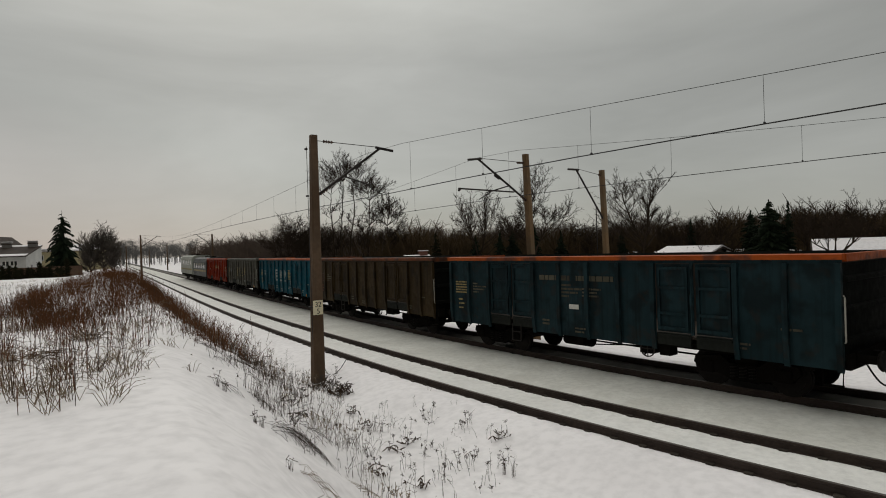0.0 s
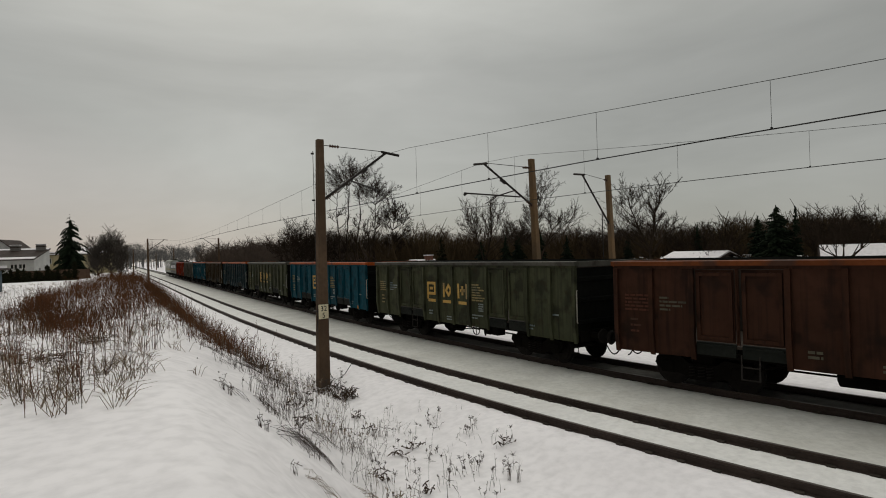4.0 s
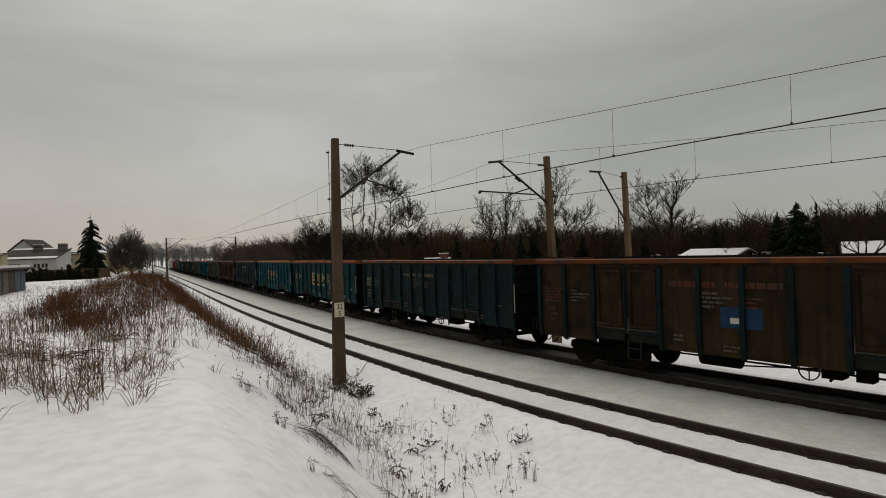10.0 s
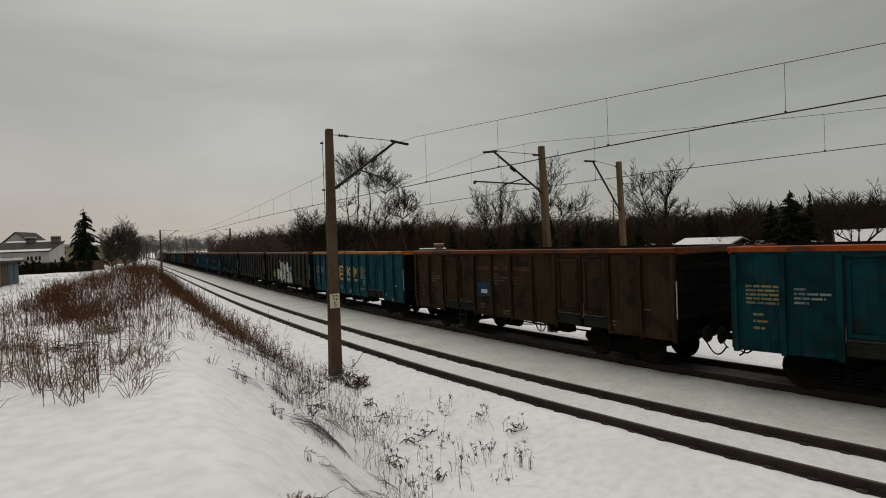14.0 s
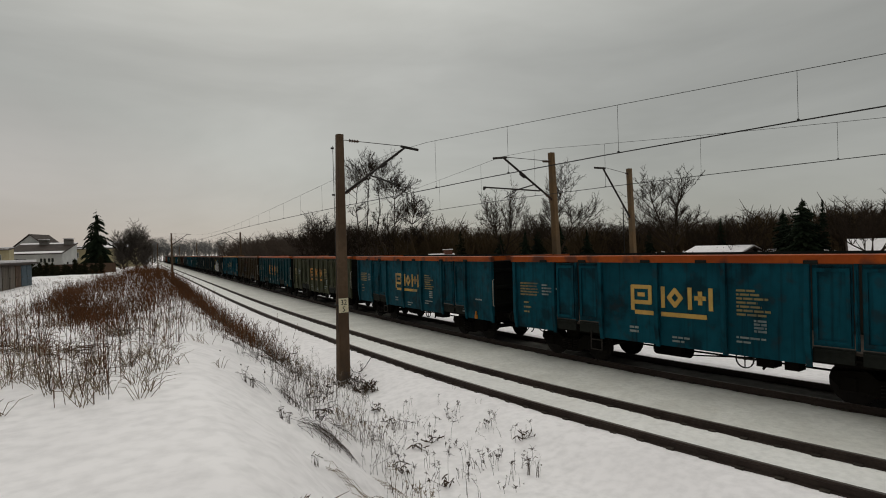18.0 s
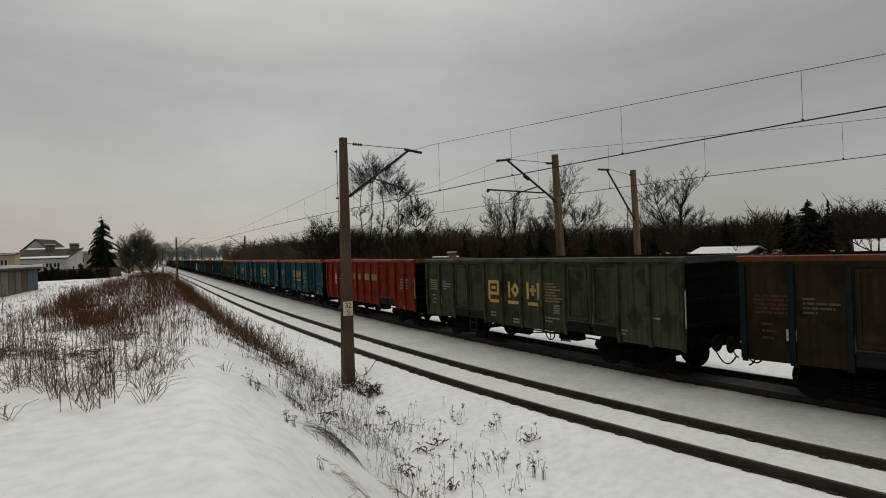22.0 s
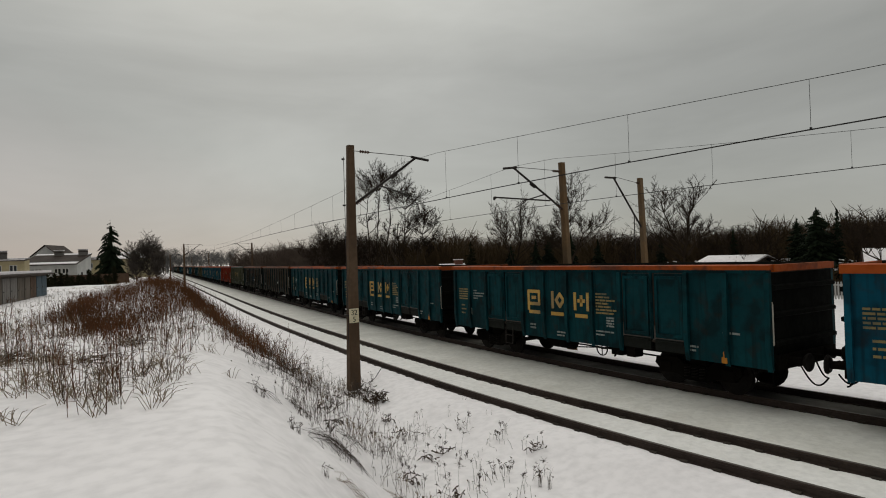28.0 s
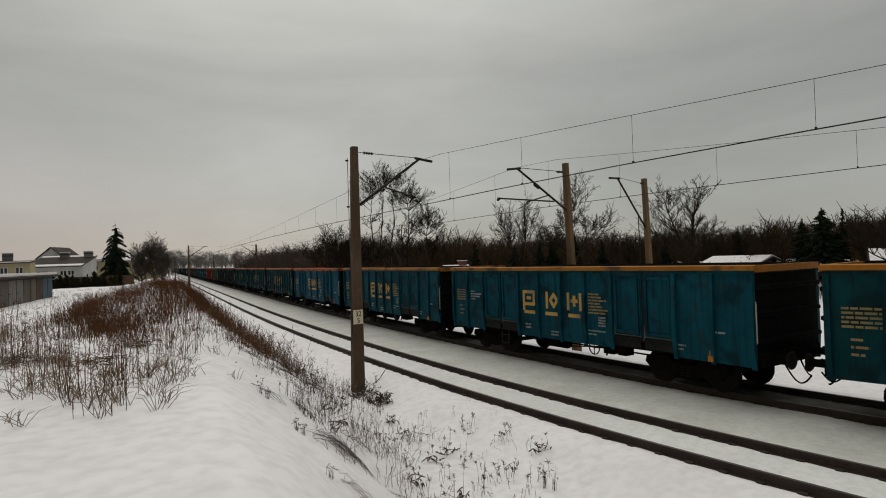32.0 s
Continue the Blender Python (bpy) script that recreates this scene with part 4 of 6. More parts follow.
            part("sprayed_outline", strokes([at(c + c[:1])], 0.06, -1.412), "black", f, "black sprayed outline")
        for a, z0, z1 in ((4, 1.1, 1.9), (5, 1.0, 2.5), (6, 0.95, 2.3), (7, 0.95, 2.1)):
            part("sprayed_post", Geo().box(-1.508, -1.43, HALF - a * BAY - 0.062, HALF - a * BAY + 0.062, z0, z1), "spray_silver", w, "post sprayed over in silver")
        inner = strokes([at(q) for q in ([(4.75, 2.3), (4.8, 1.7), (4.95, 1.5)], [(4.45, 1.95), (4.6, 1.6)], [(5.55, 1.9), (5.35, 1.7)], [(6.35, 2.2), (6.25, 1.8)], [(6.5, 1.45), (6.75, 1.4), (6.7, 1.2), (6.5, 1.25)],
                         [(7.15, 1.5), (7.5, 1.0)], [(7.3, 1.7), (7.6, 1.15)])], 0.05, -1.41)
        part("sprayed_line", inner, "black", w, "black sprayed lines")["kind"] = "stuff"
        for a, z, r in ((3.62, 1.78, 0.16), (3.72, 1.55, 0.2), (3.5, 1.62, 0.07), (3.48, 1.85, 0.08), (5.95, 2.5, 0.16), (5.8, 2.62, 0.1), (7.35, 2.1, 0.15), (7.75, 1.95, 0.2), (7.9, 1.7, 0.14)):
            part("sprayed_blob", Geo().disc((-1.406 if a > 4 else -1.43, HALF - a * BAY, z), r, 0, 0.008, 12), "spray_cyan", w, "turquoise sprayed spot")
        for a, z in ((4.16, 2.55), (6.85, 2.55)):
            part("sprayed_patch", Geo().disc((-1.403, HALF - a * BAY, z), 0.12, 0, 0.006, 9), "spray_yellow", w, "yellow sprayed spot")
        tag = strokes([at(q) for q in ([(2.3, 1.75), (2.45, 1.5), (2.3, 1.3)], [(2.45, 1.8), (2.65, 1.4), (2.5, 1.3)], [(2.65, 1.8), (2.8, 1.5), (2.7, 1.25)], [(2.2, 1.55), (2.85, 1.6)],
                       [(2.35, 1.4), (2.75, 1.35), (2.85, 1.2)])], 0.035, -1.432)
        part("sprayed_tag", tag, "spray_yellow", w, "small yellow sprayed scrawl")["kind"] = "stuff"
    for ob in w.children:
        if ob.name.split(".")[0] in ("data_panel", "wagon_number", "small_mark", "side_note", "faded_title", "faded_note", "class_note", "end_note"):
            ob["kind"] = "stuff"
    return w


def make_locomotive(front, rear, mat, words, top=3.7):
    """A boxy engine with rounded roof, from rear to front along the line."""
    half = (front - rear) / 2
    lo = empty("locomotive", pose(0, 0, 0), words, "locomotive", "engines of the freight train")
    prof = [(-1.45, 0.95), (-1.45, top - 0.6), (-1.3, top - 0.22), (-0.8, top), (0.8, top), (1.3, top - 0.22), (1.45, top - 0.6), (1.45, 0.95)]
    part("body", Geo().slab(prof, 1, -half + 0.6, half - 0.6), mat, lo)
    part("underframe", Geo().box(-1.3, 1.3, -half + 0.4, half - 0.4, 0.6, 0.95), "under", lo)
    for i in range(6):
        y = -half + 2.2 + i * (2 * half - 4.4) / 5
        part("side_window", Geo().box(-1.465, -1.44, y - 0.45, y + 0.45, top - 1.4, top - 0.75), "glass", lo)
    part("stripe", Geo().box(-1.462, -1.44, -half + 0.8, half - 0.8, 1.55, 1.75), "mark_ochre", lo)
    for y in (-half * 0.55, half * 0.55):
        b = part("bogie", Geo().box(-1.1, 1.1, -1.7, 1.7, 0.45, 0.8, 0.1), "under", lo, "", pose(0, y, 0))
        for dy in (-1.3, 0.0, 1.3):
            WHEELS.append(part("wheelset", shared("wheelset", "wheel_steel", lambda: Geo()), "wheel_steel", b, "", pose(0, dy, 0.46)))
    for e in (-1, 1):
        for x in (-0.875, 0.875):
            part("buffer", shared("buffer", "under", buffer_stem), "under", lo, "", pose(x, e * (half - 0.5), 1.04, 0, 0, 0 if e > 0 else 180))
    part("roof_gear", Geo().box(-0.5, 0.5, -1.5, 1.5, top, top + 0.1).line([(-0.5, 1.0, top + 0.08), (0, 2.0, top + 0.3), (0.5, 1.0, top + 0.08)], 0.03), "under", lo)
    return lo


B, T, D, O, N, R_ = "blue", "teal", "dark_teal", "olive", "brown", "red_brown"
logo = dict(emblem="wide")
TRAIN = {
    -5: ("red", "rim_red", "red", dict(bigtitle=1, data=False), "bright red steel open wagon with faded yellow title bars"),
    -4: ("grey", "rim_grey", "grey", dict(emblem="wide", emblem_mat="mark_ochre"), "grey-olive steel open wagon with vertical posts"),
    -3: (B, "rim_orange", B, dict(emblem="wide", emblem_mat="mark_pale"), "blue steel open wagon with an orange rim"),
    -2: (N, "rim_rust", N, dict(data=True, ink="mark_ochre"), "rusty brown steel open wagon"),
    -1: (D, "rim_orange", D, dict(title="mark_dim", sticker=0.35, ribbed=1, wheel_y=-1.9), "dark blue steel open wagon with faded title bars, orange rim"),
    0: (O, "rim_grey", O, logo, "olive-grey steel open wagon with yellow block emblem"),
    1: (B, "rim_orange", B, logo, "bright blue steel open wagon with yellow block emblem and orange rim"),
    2: (O, "rim_grey", O, logo, "olive-grey steel open wagon with yellow block emblem"),
    3: (R_, "rim_rust", R_, dict(ink="mark_ochre"), "rusty red-brown steel open wagon"),
    4: (D, "rim_rust", D, dict(title="mark_pale"), "dark teal steel open wagon with faded title bars"),
    5: (B, "rim_yellow", B, logo, "blue steel open wagon with yellow block emblem and ochre rim"),
    6: (T, "rim_orange", T, logo, "dark teal steel open wagon with yellow block emblem and orange rim"),
    7: ("post_teal", "rim_rust", "post_teal", dict(title="mark_dim"), "grimy dark teal steel open wagon with faded title bars"),
    8: (N, "rim_rust", "post_teal", dict(title="faint_rust", patch=-1.4, sticker=-0.05, ink="mark_ochre"), "dark brown steel open wagon with a blue paint patch"),
    9: (N, "rim_rust", "post_teal", dict(spray=1, ink="mark_ochre"), "brown steel open wagon with large silver graffiti"),
    10: (B, "rim_yellow", B, logo, "blue steel open wagon with yellow block emblem and ochre rim"),
    11: (N, "rim_rust", N, dict(title="faint_rust", patch=0.1, sticker=1.4, ink="mark_ochre"), "dark brown steel open wagon with a blue paint patch"),
    12: (T, "rim_orange", T, dict(emblem="wide", emblem_mat="mark_orange"), "teal steel open wagon with orange block emblem"),
    13: (O, "rim_orange", O, dict(emblem="wide", emblem_mat="mark_orange"), "grimy olive steel open wagon with orange block emblem"),
    14: (B, "rim_orange", B, dict(emblem="tight", thick=1), "blue steel open wagon, close-set yellow emblem, broad orange rim"),
    15: (B, "rim_orange", B, dict(emblem="tight", thick=1), "blue steel open wagon, close-set yellow emblem, broad orange rim"),
    16: (B, "rim_orange", B, dict(emblem="tight", thick=1), "blue steel open wagon, close-set yellow emblem, broad orange rim"),
    17: ("red", "rim_red", "red", dict(bigtitle=1, data=False, wheel_y=-2.0), "bright red steel open wagon with faded yellow title bars"),
    18: (O, "rim_grey", O, dict(emblem="wide", cone=1), "olive-grey steel open wagon with yellow block emblem"),
    19: (N, "rim_rust", "post_teal", dict(title="faint_rust", patch=-2.1, sticker=-1.4, ink="mark_ochre", cone=1), "dark brown steel open wagon with a blue paint patch"),
    20: (N, "rim_rust", "post_teal", dict(title="faint_rust", sticker=-1.4, ink="mark_ochre", cone=1), "dark brown steel open wagon with teal posts"),
    21: (T, "rim_orange", T, dict(emblem="wide", cone=1), "teal steel open wagon with yellow block emblem"),
    22: (T, "rim_orange", T, dict(emblem="wide", cone=1), "teal steel open wagon with yellow block emblem"),
    23: (T, "rim_orange", T, dict(emblem="wide", cone=1), "teal steel open wagon with yellow block emblem"),
    24: ("sky_blue", "rim_orange", "sky_blue", dict(emblem="tight", thick=1), "bright blue steel wagon, close-set yellow emblem, broad orange rim"),
    25: (B, "rim_yellow", B, logo, "blue steel open wagon with yellow block emblem and ochre rim"),
    26: (B, "rim_yellow", B, logo, "blue steel open wagon with yellow block emblem and ochre rim"),
    27: (T, "rim_yellow", T, logo, "teal steel open wagon with yellow block emblem and orange rim"),
}
WAGONS = {n: make_wagon(*spec) for n, spec in TRAIN.items()}
ENGINES = [(71.8, 85.0, make_locomotive(85.0, 71.8, "loco_dark", "dark grey engine unit with a rounded roof behind the leading engine", 3.38)),
           (85.3, 101.3, make_locomotive(101.3, 85.3, "loco_grey", "pale grey electric locomotive at the head of the train"))]

# ---- trees, brush and weeds ----
RND = random.Random(5)


def lobed_tree(name, a, d, z, stems, lobes, n, label, r=0.16, tip=0.014, mat="bark", tufts=0.0):
    """A leafless tree at bearing a: stems are runs of (across, away, height), lobes (across, away, height, radius, half height) are the masses
    of its crown, towards which limbs reach and fork into branches and twigs."""
    x, y = polar(a, d)
    t = empty(name, pose(x, y, z, 0, 0, -a), label, "tree")
    nodes = []
    for run in stems:
        pts = [Vector(p) for p in run]
        total = sum((q - p).length for p, q in zip(pts, pts[1:]))
        g, gone, prev = Geo(), 0.0, None
        for p, q in zip(pts, pts[1:]):
            k = max(2, int((q - p).length / 0.7))
            for i in range(0 if prev is None else 1, k + 1):
                c = p.lerp(q, i / k)
                if c.z > 0.5:
                    c += Vector((RND.gauss(0, 0.05), RND.gauss(0, 0.05), 0))
                rad = max(r * (1 - 0.72 * (gone + (q - p).length * i / k) / total), 2 * tip)
                if prev is not None:
                    g.tube(prev[0], c, prev[1], rad, 6, False)
                prev = (c, rad)
                nodes.append(prev)
            gone += (q - p).length
        part("trunk", g, mat, t, smooth=True)
    vol = [l[3] * l[3] * l[4] for l in lobes]
    crown = Geo()

    def wild():
        return Vector((RND.gauss(0, 1), RND.gauss(0, 1), RND.gauss(0, 1))).normalized()

    for l, v in zip(lobes, vol):
        for _ in range(max(4, round(n / 9 * v / sum(vol)))):
            end = Vector(l[:3]) + Vector([o * q for o, q in zip(wild() * RND.random() ** 0.5, (l[3], l[3], l[4]))])

            def cost(m):
                flat = math.hypot(end.x - m[0].x, end.y - m[0].y)
                return flat + abs(end.z - m[0].z - 0.75 * flat - 0.4) + (5 if m[0].z > end.z - 0.1 else 0)

            start, thick = min(nodes, key=cost)
            if start.z > end.z + 0.5:
                continue
            length = (end - start).length
            bow = start.lerp(end, 0.5) + Vector((end.x - start.x, end.y - start.y, 0)) * 0.16 + wild() * 0.08 * length
            thick = min(0.55 * thick, 0.016 * length + 1.5 * tip)
            steps = max(4, int(length / 0.6))
            way = [start * (1 - k) ** 2 + bow * 2 * k * (1 - k) + end * k * k + wild() * 0.03 for k in (i / steps for i in range(steps + 1))]
            way[0] = start
            for i in range(steps):
                k0, k1 = 1 - 0.85 * i / steps, 1 - 0.85 * (i + 1) / steps
                crown.tube(way[i], way[i + 1], max(thick * k0, tip), max(thick * k1, tip), 4, False)
                if (i + 1) / steps < 0.3:
                    continue
                along = (way[i + 1] - way[i]).normalized()
                for _ in range(2 if steps < 9 else 1):
                    q, e = way[i + 1], (along * 0.75 + wild() * 0.75 + Vector((0, 0, 0.2))).normalized()
                    size = max(0.45, 0.30 * length * RND.uniform(0.6, 1.2) * (1.15 - 0.5 * i / steps)) / 3
                    for m in range(3):
                        e = (e + wild() * 0.22 + Vector((0, 0, 0.05))).normalized()
                        p, q = q, q + e * size
                        crown.tube(p, q, tip * (1.5 - 0.25 * m), tip * (1.25 - 0.25 * m), 3, False)
                        for _ in range(2):
                            w = (e * 0.8 + wild() * 0.75 + Vector((0, 0, 0.15))).normalized() * size * RND.uniform(0.6, 1.5)
                            crown.tube(q, q + w, tip * 0.8, tip * 0.45, 3, False)
                            c = q + w * RND.uniform(0.3, 0.7)
                            crown.tube(c, c + (w * 0.5 + wild() * 0.45 * size), tip * 0.6, tip * 0.35, 3, False)
                            if RND.random() < tufts:
                                crown.tube(q + w, q + w + wild() * 0.16, 0.03, 0.075, 4)
    part("crown", crown, mat, t)
    return t


def round_tree(name, a, d, z, height, rad, low, n, label, **more):
    """A rounded leafless tree whose crown starts at the height low."""
    mid, half = (height + low) / 2, (height - low) / 2
    lobes = [(0, 0, mid, rad, half)]
    for _ in range(3):
        b = RND.random() * math.tau
        lobes.append((math.cos(b) * rad * 0.6, math.sin(b) * rad * 0.6, mid + RND.uniform(-0.5, 0.45) * half, rad * 0.5, half * 0.45))
    stems = [[(0, 0, -0.3), (RND.gauss(0, 0.1), 0, low * 0.7), (RND.gauss(0, 0.2), RND.gauss(0, 0.2), mid - 0.2 * half)]]
    return lobed_tree(name, a, d, z, stems, lobes, n, label, **more)


def conifer(name, x, y, z, height, width, label, tiers=34, mat="needles", droop=0.35, gaps=0.15, power=0.8):
    t = empty(name, pose(x, y, z), label, "tree")
    part("trunk", Geo().tube((0, 0, -0.3), (0, 0, height * 0.97), height * 0.016, 0.02, 6), "bark", t)
    g = Geo()
    for i in range(tiers):
        k = i / (tiers - 1)
        zz = height * (0.06 + 0.92 * k)
        reach = width * (1 - k) ** power * RND.uniform(0.8, 1.15) + 0.12
        for j in range(max(6, int(15 * (1 - 0.6 * k)))):
            if RND.random() < gaps:
                continue
            a = RND.random() * math.tau
            l = reach * RND.uniform(0.5, 1.12)
            zj = RND.gauss(0, height * 0.014)
            o = Vector((math.cos(a), math.sin(a), 0))
            s = Vector((-o.y, o.x, 0))
            n = 5
            for m in range(n):
                q0 = o * l * m / n + Vector((0, 0, zz + zj - droop * l * (m / n) ** 1.4 + RND.gauss(0, 0.05)))
                q1 = o * l * (m + 1.25) / n + Vector((0, 0, zz + zj - droop * l * ((m + 1.2) / n) ** 1.4 - 0.08 * l))
                wdt = l * 0.16 * (1.1 - 0.6 * m / n) + 0.03
                b = len(g.v)
                g.v += [tuple(q0 + s * wdt), tuple(q0 - s * wdt), tuple(q1 + s * RND.gauss(0, 0.5) * wdt), tuple(q0 - Vector((0, 0, wdt * 1.3)) + o * wdt * 0.4),
                        tuple(q0 + Vector((0, 0, wdt * 0.5)))]
                g.f += [(b, b + 2, b + 4), (b + 4, b + 2, b + 1), (b, b + 3, b + 2), (b + 3, b + 1, b + 2), (b, b + 4, b + 1, b + 3)]
    part("crown", g, mat, t)
    return t


def strew(name, label, category, mat, spots, build):
    """Many small uncountable growths as one object."""
    g = Geo()
    for p in spots:
        build(g, p)
    me = bpy.data.meshes.new(name)
    me.from_pydata(g.v, [], g.f)
    me.materials.append(M[mat])
    return tagged(new(name, me), label, category, kind="stuff")


def polar(a, d):
    return d * math.sin(radians(a)), d * math.cos(radians(a))


# tall umbrella-crowned trees behind the far track
TALL = "tall leafless tree with a high umbrella crown of twigs"
lobed_tree("tall_bare_tree", 29.3, 79, -0.5, [[(0, 0, -0.3), (0.25, 0, 6), (-0.1, 0, 10), (0.1, 0, 12.4)]],
           [(0.0, 0, 14.2, 2.8, 1.4), (-1.7, 0, 13.0, 1.5, 0.8), (0.9, 0.5, 15.2, 1.8, 0.9), (0.4, 0, 9.5, 1.5, 2.2)], 380, TALL, 0.13, 0.014, tufts=0.03)
lobed_tree("tall_bare_tree", 30.5, 78, -0.5, [[(-0.2, 0, -0.3), (-0.5, 0, 6), (-0.1, 0, 10), (0, 0, 13.2)], [(0.5, 0.2, -0.3), (0.7, 0.2, 5), (1.4, 0.2, 9), (1.3, 0, 13.0)]],
           [(0.7, 0, 15.4, 3.7, 1.5), (2.6, 0, 14.8, 1.9, 1.1), (-1.4, 0.4, 14.7, 1.9, 1.1), (0.6, 0.3, 12.4, 2.6, 1.0), (0.6, 0, 9.0, 1.8, 2.6)], 620, TALL, 0.13, 0.014, tufts=0.03)
lobed_tree("tall_bare_tree", 32.9, 79, -0.5, [[(0, 0, -0.3), (-0.3, 0, 5), (0.1, 0, 9), (0, 0, 11.6)], [(-1.1, 0.3, -0.3), (-0.8, 0.3, 5), (-1.0, 0.3, 8.8)]],
           [(0.0, 0, 13.4, 2.7, 1.7), (1.8, 0.3, 12.6, 1.7, 1.2), (-1.2, 0, 12.6, 1.6, 1.2), (0.8, 0, 9.6, 2.1, 1.7), (-1.2, 0, 8.2, 1.6, 2.0)], 800, TALL, 0.14, 0.015, tufts=0.03)
lobed_tree("tall_bare_tree", 34.6, 77, -0.5, [[(0, 0, -0.3), (0.3, 0, 4), (0.0, 0, 7.2), (0.4, 0, 9.0)]],
           [(0.3, 0, 10.0, 2.2, 1.7), (1.9, 0, 9.0, 1.6, 1.0), (2.3, 0.2, 7.6, 1.4, 0.7), (-0.8, 0, 8.6, 1.6, 1.2), (0.6, 0.4, 6.2, 2.2, 1.3)], 760, TALL, 0.12, 0.017, tufts=0.03)
EDGE = "leafless rounded tree at the wood's edge"
for a, d, h, rad, low in ((25.3, 86, 10.6, 3.0, 2.0), (27.3, 90, 10.2, 3.2, 2.0), (29.8, 85, 8.4, 2.4, 1.6), (32.4, 84, 8.0, 2.4, 1.6), (34.6, 86, 7.6, 2.4, 1.6), (26.2, 84, 9.4, 3.2, 2.2), (28.2, 88, 8.8, 2.6, 2.2), (31.6, 90, 8.6, 2.6, 2.0), (33.6, 88, 8.2, 2.6, 1.6), (36.0, 84, 6.8, 2.4, 1.4), (24.2, 98, 8.6, 3.2, 2.0)):
    round_tree("bare_tree", a, d, -0.5, h, rad, low, 420, EDGE, r=0.13, tip=0.019)
# bare trees of the allotments
FRUIT = "leafless fruit tree with a wide tangle of twigs"
lobed_tree("bare_tree", 43.4, 58, -0.4, [[(0, 0, -0.3), (0, 0, 3.0), (-0.6, 0, 5.4)], [(0.1, 0, 2.6), (0.9, 0.2, 5.6)]],
           [(-1.0, 0, 8.0, 1.7, 1.8), (1.0, 0, 8.0, 1.7, 1.8), (0, 0, 6.2, 2.7, 1.6), (2.6, 0, 6.0, 1.2, 1.0), (-2.2, 0, 6.4, 1.0, 1.0)], 620, FRUIT, 0.11, 0.014)
lobed_tree("bare_tree", 48.9, 56, -0.4, [[(0, 0, -0.3), (-0.1, 0, 3.2), (-0.4, 0, 6.6)], [(0, 0, 3.0), (1.2, 0, 5.8)]],
           [(-0.9, 0, 9.0, 1.0, 1.7), (0.6, 0, 9.4, 1.2, 1.8), (0.2, 0, 7.0, 2.2, 1.5), (2.6, 0, 7.0, 1.4, 1.4), (-2.2, 0, 6.4, 1.3, 1.3)], 700, FRUIT, 0.11, 0.014)
lobed_tree("bare_tree", 46.4, 62, -0.4, [[(0, 0, -0.3), (0, 0, 2.6), (0.2, 0, 4.8)]], [(0, 0, 6.2, 2.1, 1.6), (1.2, 0, 5.4, 1.2, 1.0)], 360, FRUIT, 0.12, 0.013)
lobed_tree("bare_tree", 59.0, 54, -0.4, [[(0, 0, -0.3), (0, 0, 3.6), (-0.9, 0, 5.6), (-1.8, 0, 8.2)], [(0, 0, 3.4), (0.3, 0.1, 6.0), (0.9, 0.2, 8.6)], [(0.1, 0, 3.6), (1.2, -0.2, 5.0)]],
           [(-1.9, 0, 8.2, 1.7, 2.0), (0.8, 0, 8.4, 2.0, 2.1), (-0.6, 0.5, 6.4, 2.6, 1.3), (2.5, 0, 5.8, 1.3, 0.9), (-2.9, 0, 6.2, 1.0, 0.9)], 900, "leafless tree with two forked stems and a broad crown", 0.13, 0.013)
lobed_tree("bare_tree", 73.8, 46, -0.4, [[(0, 0, -0.3), (0.1, 0, 2.3), (-0.5, 0, 3.0), (-1.5, 0, 3.8)], [(0.1, 0, 2.3), (0.5, 0, 3.0), (1.4, 0, 3.9)], [(0.1, 0, 2.3), (0.0, 0.2, 3.6)]], [(0, 0, 5.0, 2.3, 0.9), (-1.3, 0, 4.6, 1.2, 0.7), (1.4, 0, 4.6, 1.3, 0.7)], 520,
           "leafless apple tree with a dense dark crown", 0.10, 0.013)
for a, d, top, rad in ((63.6, 66, 6.6, 2.2), (65.2, 60, 6.9, 2.2), (71.8, 62, 7.2, 2.4), (73.4, 66, 7.4, 2.6), (75.4, 60, 7.4, 2.8), (77.6, 60, 7.2, 2.6), (54.4, 74, 6.4, 2.6), (61.6, 70, 6.2, 2.2), (52.6, 80, 7.2, 2.8), (56.4, 82, 7.0, 2.8)):
    round_tree("bare_tree", a, d, -0.4, top, rad, 1.8, 420, "leafless orchard tree with a dense crown", r=0.12, tip=0.015)
conifer("conifer", *polar(67.8, 62), -0.4, 6.5, 1.5, "dark green conifer among the gardens", 44, gaps=0.0, droop=0.1, power=0.6)
conifer("conifer", *polar(69.2, 58), -0.4, 7.2, 2.1, "broad dark green conifer among the gardens", 60, gaps=0.0, droop=0.15, power=0.55)
conifer("conifer", *polar(70.6, 58), -0.4, 7.1, 0.85, "slim pointed dark conifer", gaps=0.0, droop=0.1, power=0.8)
conifer("conifer", *polar(63.0, 66), -0.4, 6.1, 1.2, "small dark green conifer")
conifer("conifer", *polar(39.3, 60), -0.4, 5.7, 1.7, "round dark evergreen bush", 16, "thuja", 0.1, 0.0)
conifer("conifer", *polar(45.6, 56), -0.4, 5.4, 1.5, "small dark green conifer")
for a, d, h in ((46.8, 60, 5.8), (48.9, 62, 6.2), (51.4, 60, 5.2), (43.2, 64, 5.2)):
    conifer("conifer", *polar(a, d), -0.4, h, 1.5, "dark green conifer among the bare trees", gaps=0.05)
conifer("conifer", *polar(57.0, 62), -0.4, 5.2, 1.3, "small dark green conifer")
conifer("spruce", *polar(7.0, 130), 0.6, 11.9, 3.6, "tall dark spruce with drooping branches beside the houses", 32, "needles", 0.45, 0.30, 0.46)
